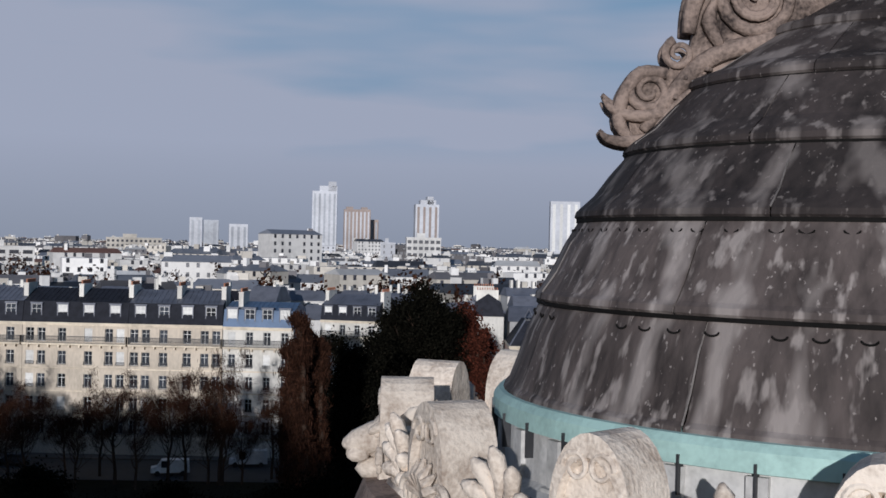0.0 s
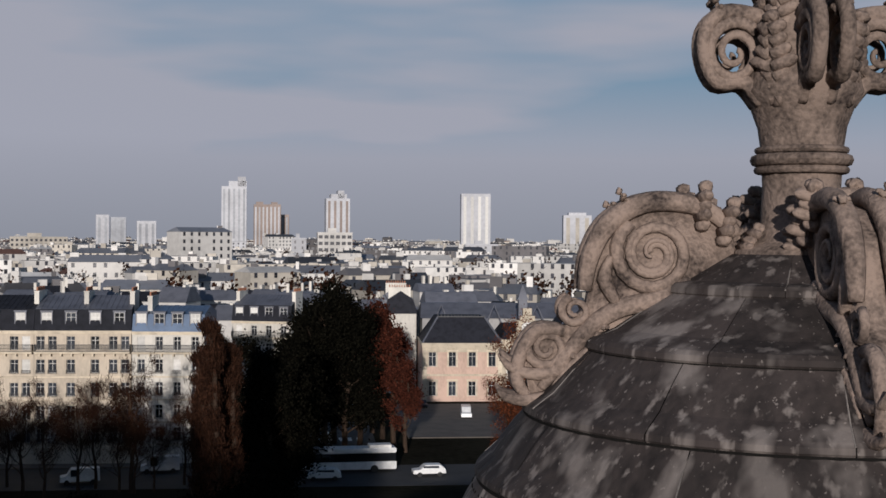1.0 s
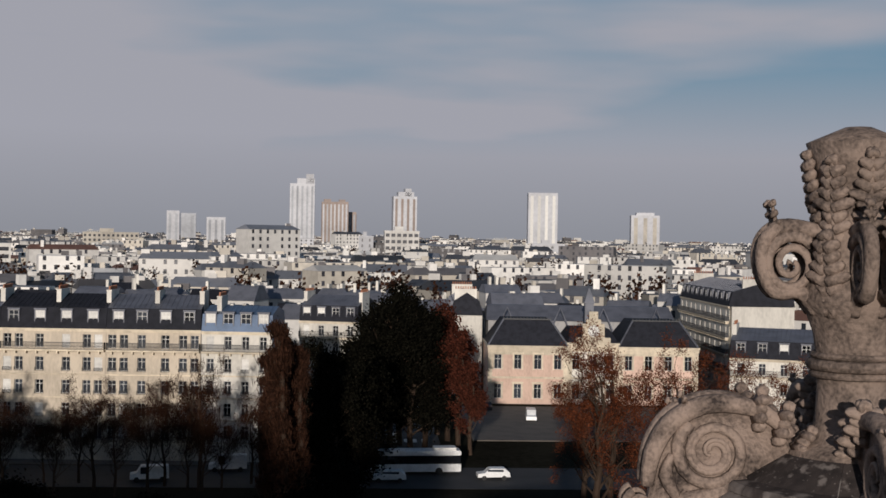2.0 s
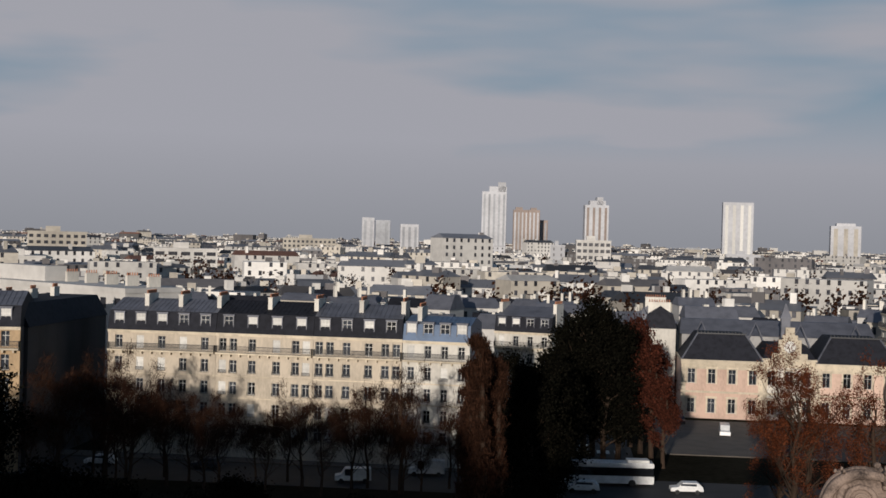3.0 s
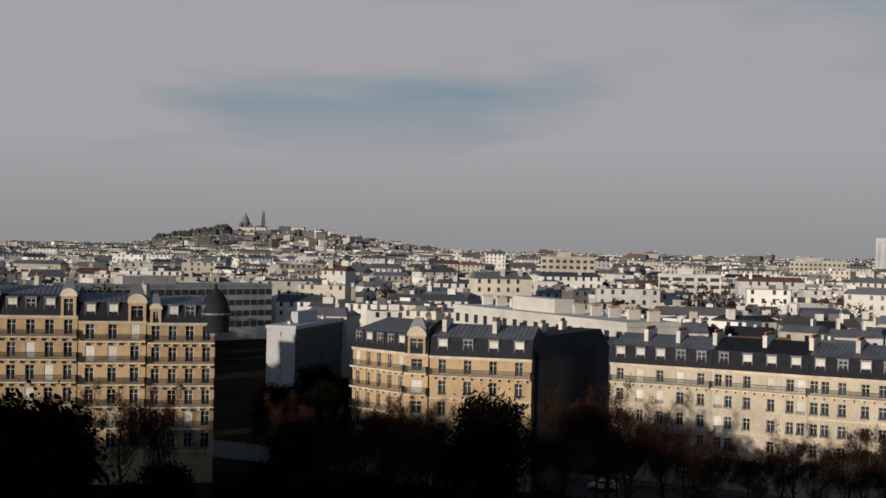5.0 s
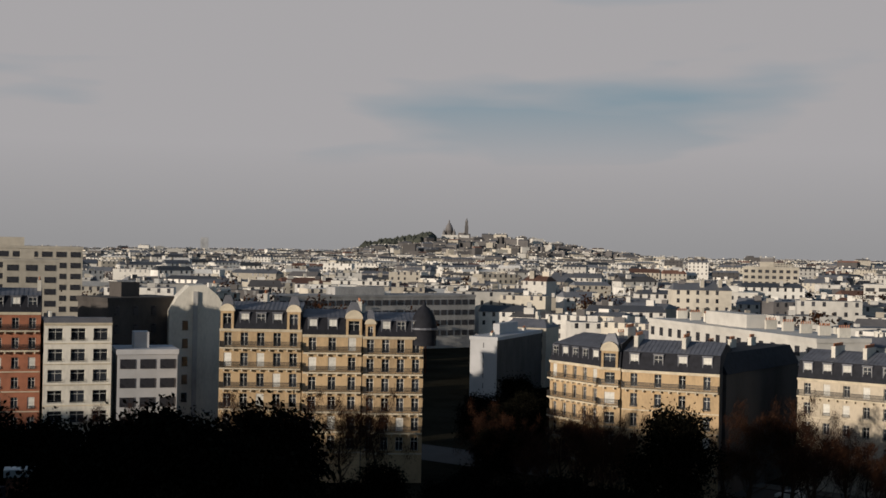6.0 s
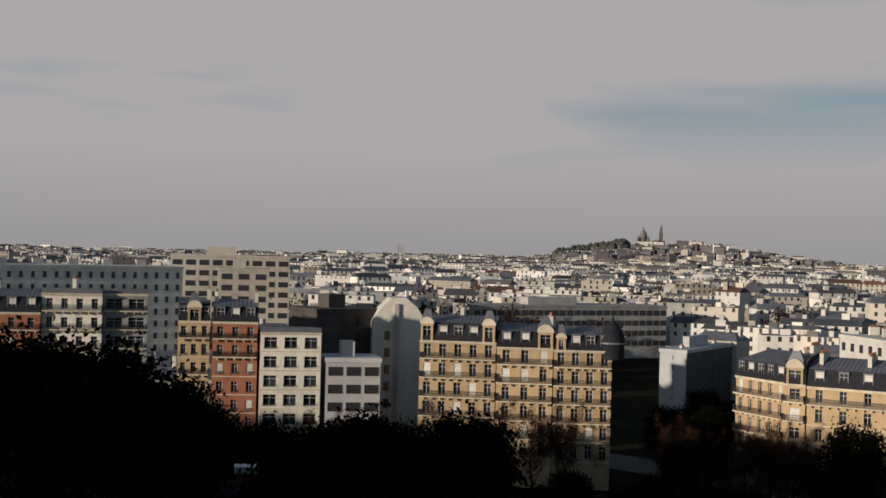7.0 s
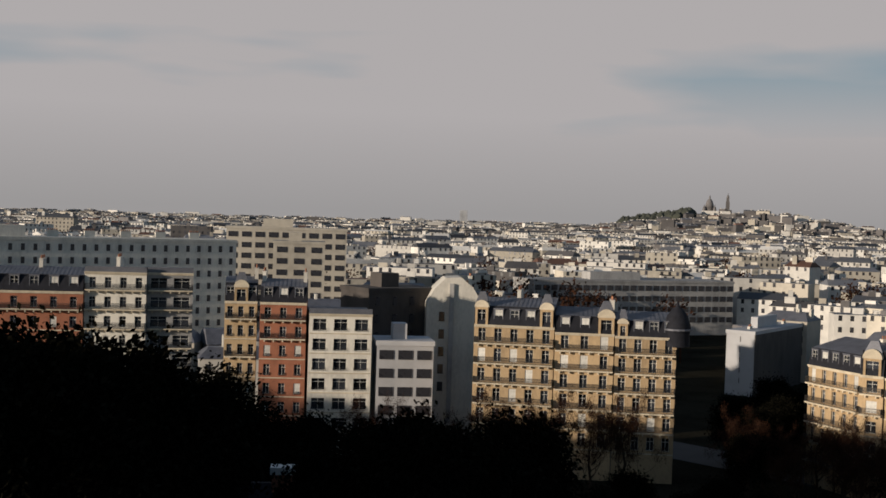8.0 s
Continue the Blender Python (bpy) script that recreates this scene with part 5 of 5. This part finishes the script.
def rim():
    bm = bmesh.new()
    lathe(bm, [(1.33, 28.07), (1.40, 28.062), (1.417, 28.04), (1.42, 27.985), (1.39, 27.978)], 72)
    part("copper_flashing", bm, COPPER, temple, "green copper flashing")
    bm = bmesh.new()
    lathe(bm, [(1.39, 27.99), (1.40, 27.83), (1.48, 27.80)], 72)
    part("upstand", bm, PLASTERBAND, temple)
    bm = bmesh.new()
    lathe(bm, [(1.46, 27.805), (1.62, 27.79), (1.86, 27.76), (1.90, 27.66), (1.84, 27.40), (1.70, 27.30), (1.60, 27.0), (1.55, 26.6), (1.35, 26.5)], 72)
    part("cornice", bm, SCULPT, temple)
    for i in range(40):
        a = 2 * math.pi * i / 40
        c = part("clip", boxes((1.40, -.003, 27.90, 1.427, .003, 28.01)), IRON, temple)
        c.rotation_euler = (0, 0, a)
    for i in range(36):
        a = 2 * math.pi * (i + .4) / 36
        c = part("upstand_rib", boxes((1.385, -.03, 27.82, 1.412, .03, 27.975), (1.385, -.035, 27.80, 1.43, .035, 27.83)), PLASTERBAND, temple)
        c.rotation_euler = (0, 0, a)
    bm = bmesh.new()
    lathe(bm, [(1.35, 26.6), (1.30, 22.5)], 48)
    part("drum", bm, SCULPT, temple)


rim()


def spiral(bm, c, r, turns, width, depth, axis_u, axis_v, start=0.0, flip=1):
    """A volute: a tapering scroll swept in the plane of u and v."""
    n = int(turns * 18)
    pts, rad = [], []
    for i in range(n + 1):
        f = i / n
        a = start + flip * f * turns * 2 * math.pi
        q = r * (1 - f) ** .8 + .012
        pts.append(c + axis_u * math.cos(a) * q + axis_v * math.sin(a) * q)
        rad.append(width * (1 - .55 * f))
    tube(bm, pts, rad, 8)


def run(bm, pts, radii, out, up, s, sides):
    """A smooth moulded band through (radius, height) points in one upright plane."""
    n = 4
    fine = curve(pts, n)
    rad = [radii[min(len(radii) - 1, i // n)] * (1 - (i % n) / n) + radii[min(len(radii) - 1, i // n + 1)] * (i % n) / n for i in range(len(fine))]
    tube(bm, [out * r + up * z + s for r, z in fine], rad, sides)


def leaf(bm, base, tip, side, w, curl, steps=8):
    """A lobed acanthus leaf with a mid rib, curling outwards."""
    d = tip - base
    nrm = d.cross(side).normalized()
    for sgn in (-1, 1):
        for k in range(steps):
            f = (k + .5) / steps
            p = base + d * f + nrm * curl * f * f
            ww = w * math.sin(math.pi * min(1, f * .85 + .12)) * (1 + .25 * math.sin(k * 2.4))
            q = p + side * sgn * ww + d * .07 + nrm * .01
            tube(bm, [p, p.lerp(q, .5) + nrm * .012, p.lerp(q, .85) + nrm * .008, q], [w * .34, w * .34, w * .24, w * .05], 6)
    tube(bm, [base + d * f + nrm * (curl * f * f + .01) for f in (0, .3, .6, .85, 1)], [w * .3, w * .28, w * .24, w * .18, w * .06], 6)


def crest(a):
    """A carved scroll crest lying down the dome along the direction a: big volute above, small scrolls and leaves below."""
    out = Vector((math.cos(a), math.sin(a), 0))
    up = Vector((0, 0, 1))
    side = Vector((-math.sin(a), math.cos(a), 0))
    bm = bmesh.new()
    for off in (-.06, .06):
        s = side * off
        spiral(bm, out * .53 + up * 29.47 + s, .125, 2.1, .026, .1, out, up, .9, -1)
        spiral(bm, out * .53 + up * 29.47 + s * 1.15, .085, 1.3, .014, .1, out, up, .9, -1)
        spiral(bm, out * .90 + up * 29.14 + s, .062, 1.7, .020, .1, out, up, 1.2, -1)
        spiral(bm, out * .80 + up * 29.27 + s, .040, 1.5, .016, .1, out, up, 1.2, -1)
        run(bm, ((.24, 29.54), (.34, 29.62), (.46, 29.65), (.58, 29.64), (.69, 29.57), (.75, 29.46), (.77, 29.34)), (.025, .032, .036, .038, .038, .034, .024), out, up, s, 8)
        run(bm, ((.66, 29.30), (.70, 29.38), (.68, 29.46)), (.02, .03, .012), out, up, s, 6)
        run(bm, ((.40, 29.37), (.52, 29.31), (.64, 29.28), (.74, 29.22), (.84, 29.10), (.92, 29.00)), (.03, .036, .034, .032, .03, .016), out, up, s, 8)
        run(bm, ((.84, 29.20), (.93, 29.20), (.99, 29.12), (1.0, 29.02), (.94, 28.95)), (.02, .026, .026, .024, .012), out, up, s, 8)
    for off, lift in ((-.055, .0), (-.02, .02), (.02, .02), (.055, .0)):
        s = side * off
        run(bm, ((.66, 29.14), (.80, 29.08), (.93, 29.05 + lift), (1.02, 29.07 + lift), (1.06, 29.11 + lift)), (.014, .022, .024, .018, .005), out, up, s * 1.2, 7)
        run(bm, ((.70, 29.06), (.84, 28.99), (.96, 28.96), (1.04, 28.97), (1.07, 29.0)), (.014, .022, .024, .016, .005), out, up, s * 1.3, 7)
        run(bm, ((.74, 28.98), (.86, 28.91), (.95, 28.87), (1.0, 28.87)), (.014, .02, .018, .005), out, up, s * 1.1, 7)
        run(bm, ((.50, 29.30), (.58, 29.22), (.70, 29.17), (.80, 29.10), (.88, 29.01)), (.012, .018, .02, .016, .006), out, up, s * 1.5, 7)
    web = [(.22, 29.42), (.26, 29.54), (.36, 29.61), (.48, 29.63), (.60, 29.61), (.70, 29.53), (.74, 29.40), (.76, 29.28), (.84, 29.21), (.92, 29.17), (.97, 29.08), (.96, 28.98), (.90, 28.88), (.80, 28.98), (.66, 29.12), (.48, 29.26), (.34, 29.34)]
    fa = [bm.verts.new(out * r + up * z + side * .05) for r, z in web]
    fb = [bm.verts.new(out * r + up * z - side * .05) for r, z in web]
    bm.faces.new(fa)
    bm.faces.new(fb[::-1])
    for i in range(len(web)):
        j = (i + 1) % len(web)
        bm.faces.new((fa[i], fb[i], fb[j], fa[j]))
    for sgn in (-1, 1):
        for r, z, r2, z2, ww in ((.37, 29.55, .39, 29.71, .07), (.30, 29.50, .29, 29.66, .07), (.24, 29.46, .20, 29.58, .06), (.74, 29.24, .80, 29.06, .035), (.62, 29.32, .70, 29.16, .03), (.58, 29.60, .68, 29.66, .03)):
            leaf(bm, out * r + up * z + side * sgn * .05, out * r2 + up * z2 + side * sgn * .075, side, ww, .03 * sgn, 5)
    bmesh.ops.recalc_face_normals(bm, faces=bm.faces)
    part("crest", bm, SCULPT, temple, "carved scroll crest on the dome", smooth=True).location = (0, 0, -.03)


VIEW = math.atan2(-AY, -AX)
for k in range(4):
    crest(VIEW + radians(-75) + k * math.pi / 2)


def finial():
    bm = bmesh.new()
    fl = lambda a, k: 1 + (.03 * math.cos(a * 12) if 5 <= k <= 8 else 0)
    lathe(bm, [(.27, 29.44), (.25, 29.50), (.17, 29.53), (.14, 29.60), (.135, 29.70), (.135, 29.78), (.14, 29.86), (.15, 29.93), (.175, 30.0), (.21, 30.05), (.20, 30.09), (.17, 30.2), (.14, 30.4), (.16, 30.55), (.19, 30.64), (.05, 30.7)], 36, wave=fl)
    part("finial_stem", bm, SCULPT, temple, smooth=True).location = (0, 0, -.045)
    bm = bmesh.new()
    for z, r, q in ((29.80, .155, .022), (29.765, .15, .014), (29.835, .15, .012)):
        lathe(bm, [(r + q * math.cos(t * math.pi / 4), z + q * math.sin(t * math.pi / 4)) for t in range(9)], 40, wave=lambda a, k: 1 + .02 * math.cos(a * 24))
    part("finial_ring", bm, SCULPT, temple, "banded stone collar", smooth=True).location = (0, 0, -.03)
    up = Vector((0, 0, 1))
    for k in range(4):
        a = VIEW + radians(-75) + k * math.pi / 2
        out, side = Vector((math.cos(a), math.sin(a), 0)), Vector((-math.sin(a), math.cos(a), 0))
        bm = bmesh.new()
        for off in (-.05, .05):
            spiral(bm, out * .28 + up * 30.19 + side * off * 1.2, .10, 2.0, .024, .1, out, up, 2.4, -1)
            run(bm, ((.17, 30.02), (.24, 30.09), (.34, 30.09), (.39, 30.17), (.39, 30.27), (.32, 30.33), (.20, 30.32), (.14, 30.30)), (.03, .03, .03, .03, .03, .03, .03, .02), out, up, side * off, 8)
        web = [(.13, 30.08), (.17, 30.07), (.20, 30.09), (.21, 30.14), (.20, 30.20), (.19, 30.26), (.17, 30.31), (.12, 30.31)]
        fa = [bm.verts.new(out * r + up * z + side * .05) for r, z in web]
        fb = [bm.verts.new(out * r + up * z - side * .05) for r, z in web]
        bm.faces.new(fa), bm.faces.new(fb[::-1])
        for i in range(8):
            j = (i + 1) % 8
            bm.faces.new((fa[i], fb[i], fb[j], fa[j]))
        for sgn in (-1, 1):
            leaf(bm, out * .33 + up * 30.28 + side * .03 * sgn, out * .39 + up * 30.42 + side * .05 * sgn, side, .04, .02, 4)
        part("finial_volute", bm, SCULPT, temple, "carved stone volute", smooth=True).matrix_basis = Matrix.Translation((0, 0, -.05)) @ Matrix.Diagonal((.9, .9, 1, 1))
        b = a + math.pi / 4
        o2, s2 = Vector((math.cos(b), math.sin(b), 0)), Vector((-math.sin(b), math.cos(b), 0))
        bm = bmesh.new()
        leaf(bm, o2 * .17 + up * 30.0, o2 * .26 + up * 30.30, s2, .075, .03, 8)
        leaf(bm, o2 * .15 + up * 30.26, o2 * .22 + up * 30.58, s2, .07, .03, 8)
        leaf(bm, out * .14 + up * 30.30, out * .23 + up * 30.60, side, .065, .03, 8)
        part("finial_leaf", bm, SCULPT, temple, "carved acanthus leaf", smooth=True).location = (0, 0, -.05)


finial()


def antefix(a, r=1.62, z=27.6, s=1.0):
    """An upright shell-shaped roof ornament: rounded slab with a rim, scrolls and a palmette."""
    out = Vector((math.cos(a), math.sin(a), 0))
    side = Vector((-math.sin(a), math.cos(a), 0))
    up = Vector((0, 0, 1))
    bm = bmesh.new()
    n = 14
    outline = [(-.155, 0)] + [(.155 * math.cos(math.pi - math.pi * i / n), .17 + .25 * math.sin(math.pi * i / n)) for i in range(n + 1)] + [(.155, 0)]

    def ring(k, y):
        return [bm.verts.new(out * (r + y) + side * u * k * s + up * (z + (v * (k if v > .2 else 1)) * s)) for u, v in outline]
    back, front, inner, sunk = ring(1, -.13), ring(1, .05), ring(.82, .055), ring(.78, .03)
    for p, q in ((back, front), (front, inner), (inner, sunk)):
        for i in range(len(p)):
            j = (i + 1) % len(p)
            bm.faces.new((p[i], p[j], q[j], q[i]))
    bm.faces.new(sunk)
    bm.faces.new(back[::-1])
    c = out * (r + .05) + up * (z + .2 * s)
    for sgn in (-1, 1):
        spiral(bm, c + side * sgn * .05 * s + up * .11 * s, .035 * s, 1.3, .010, .1, side * sgn, up, 0, 1)
        spiral(bm, c + side * sgn * .13 * s - up * .13 * s, .05 * s, 1.5, .014, .1, side * sgn, up, 0, 1)
    for k in range(-3, 4):
        d = (up * math.cos(k * .42) + side * math.sin(k * .42)) * .13 * s
        tube(bm, [c - up * .12 * s, c - up * .12 * s + d * .6 + out * .015, c - up * .12 * s + d], [.016, .02, .006], 6)
    bmesh.ops.recalc_face_normals(bm, faces=bm.faces)
    part("antefix", bm, PALESCULPT, temple, "carved stone shell ornament on the cornice")


def lock(bm, pts, w):
    """A carved tuft: a tube swelling then thinning to a point."""
    fine = [pts[0], pts[0].lerp(pts[1], .6), pts[1].lerp(pts[2], .35), pts[1].lerp(pts[2], .75), pts[2]]
    tube(bm, fine, [w * .6, w, w * .9, w * .6, w * .1], 7)


def lion(a, r=1.80, z=27.75):
    """A carved beast-head spout in one stone: long muzzle, heavy brow, jaw, ears and a curled mane that runs down the chest."""
    out = Vector((math.cos(a), math.sin(a), 0))
    side = Vector((-math.sin(a), math.cos(a), 0))
    up = Vector((0, 0, 1))
    bm = bmesh.new()

    def at(o, q, u):
        return out * (r + o) + side * q + up * (z + u)

    def ball(o, q, u, ro, rs, ru, tilt=0.0, sub=3):
        m = Matrix((( *(out * ro),), (*(side * rs),), (*(up * ru),))).transposed().to_4x4()
        m = Matrix.Rotation(tilt, 4, side) @ m
        m.translation = at(o, q, u)
        bmesh.ops.create_icosphere(bm, subdivisions=sub, radius=1, matrix=m)
    ball(.05, 0, .19, .10, .085, .10)
    ball(-.06, 0, .10, .13, .115, .19)
    ball(.02, 0, -.06, .11, .10, .14)
    # muzzle, bridge of the nose, nose tip, jaw
    tube(bm, [at(.06, 0, .20), at(.13, 0, .185), at(.19, 0, .165), at(.222, 0, .15)], [.066, .058, .048, .034], 12)
    ball(.215, 0, .165, .026, .034, .022, 0, 2)
    ball(.185, .026, .135, .042, .03, .03, 0, 2)
    ball(.185, -.026, .135, .042, .03, .03, 0, 2)
    tube(bm, [at(.05, 0, .10), at(.11, 0, .085), at(.165, 0, .083), at(.185, 0, .095)], [.05, .042, .034, .018], 10)
    for sgn in (-1, 1):
        ball(.115, .05 * sgn, .228, .045, .026, .018, .5, 2)
        ball(.12, .052 * sgn, .205, .016, .014, .013, 0, 2)
        ball(.03, .07 * sgn, .15, .05, .035, .05, 0, 2)
        tube(bm, [at(.02, .075 * sgn, .25), at(.0, .095 * sgn, .285), at(-.02, .10 * sgn, .305)], [.028, .024, .006], 8)
    # mane: rows of tufts swept back from the face, then down the chest
    rnd = random.Random(3)
    for row, (o, rad, cz) in enumerate(((.045, .095, .18), (.01, .115, .17), (-.035, .13, .15), (-.08, .14, .12), (-.12, .145, .10))):
        n = 15 + row * 2
        for i in range(n):
            f = 2 * math.pi * (i + .5 * (row % 2) + rnd.uniform(-.15, .15)) / n
            c, q = math.cos(f), math.sin(f)
            b = at(o, c * rad, cz + q * rad * 1.05)
            grow = rnd.uniform(.8, 1.15)
            d = side * c + up * q
            turn = side * -q + up * c
            lock(bm, [b, b - out * .045 * grow + d * .028, b - out * .075 * grow + d * .008 + turn * .02 * (1 if c > 0 else -1) - up * .012], .017)
    for row in range(4):
        for i in range(7):
            q = (i - 3) * .032 + rnd.uniform(-.006, .006)
            u = .03 - row * .055
            o = .115 - abs(q) * .55 - row * .012
            lock(bm, [at(o, q, u), at(o + .016, q, u - .035), at(o - .004, q + rnd.choice((-.016, .016)), u - .07)], .018)
    part("lion_spout", bm, PALESCULPT, temple, "carved stone beast-head spout", smooth=True)


def palmette(a, r=1.80, z=27.77):
    """A fan of rounded lobes between two scrolls, upright on the cornice."""
    out = Vector((math.cos(a), math.sin(a), 0))
    side = Vector((-math.sin(a), math.cos(a), 0))
    up = Vector((0, 0, 1))
    bm = bmesh.new()
    root = out * r + up * (z + .05)
    for k in range(-3, 4):
        d = (up * math.cos(k * .5) + side * math.sin(k * .5)) * (.20 - abs(k) * .022)
        tube(bm, [root, root + d * .55 + out * .01, root + d * .85 + out * .03, root + d + out * .045], [.014, .024, .026, .008], 7)
    for sgn in (-1, 1):
        spiral(bm, root + side * sgn * .085 - up * .005, .045, 1.6, .016, .1, side * sgn, up, 2.2, -1)
        run(bm, ((.0, .0), (.05, -.03), (.12, -.03), (.17, .02)), (.016, .02, .02, .01), side * sgn, up, root, 7)
    tube(bm, [root - up * .06 - side * .17, root - up * .06 + side * .17], .03, 8)
    part("palmette", bm, PALESCULPT, temple, "carved stone palmette with scrolls", smooth=True)


for k in range(16):
    a = VIEW + radians(-2.5 + k * 22.5)
    antefix(a, 1.76, 27.765, .80)
    palmette(a + radians(11.25), 1.76)
for k in range(4):
    lion(VIEW + radians(-68.5 + k * 90), 1.70, 27.71)
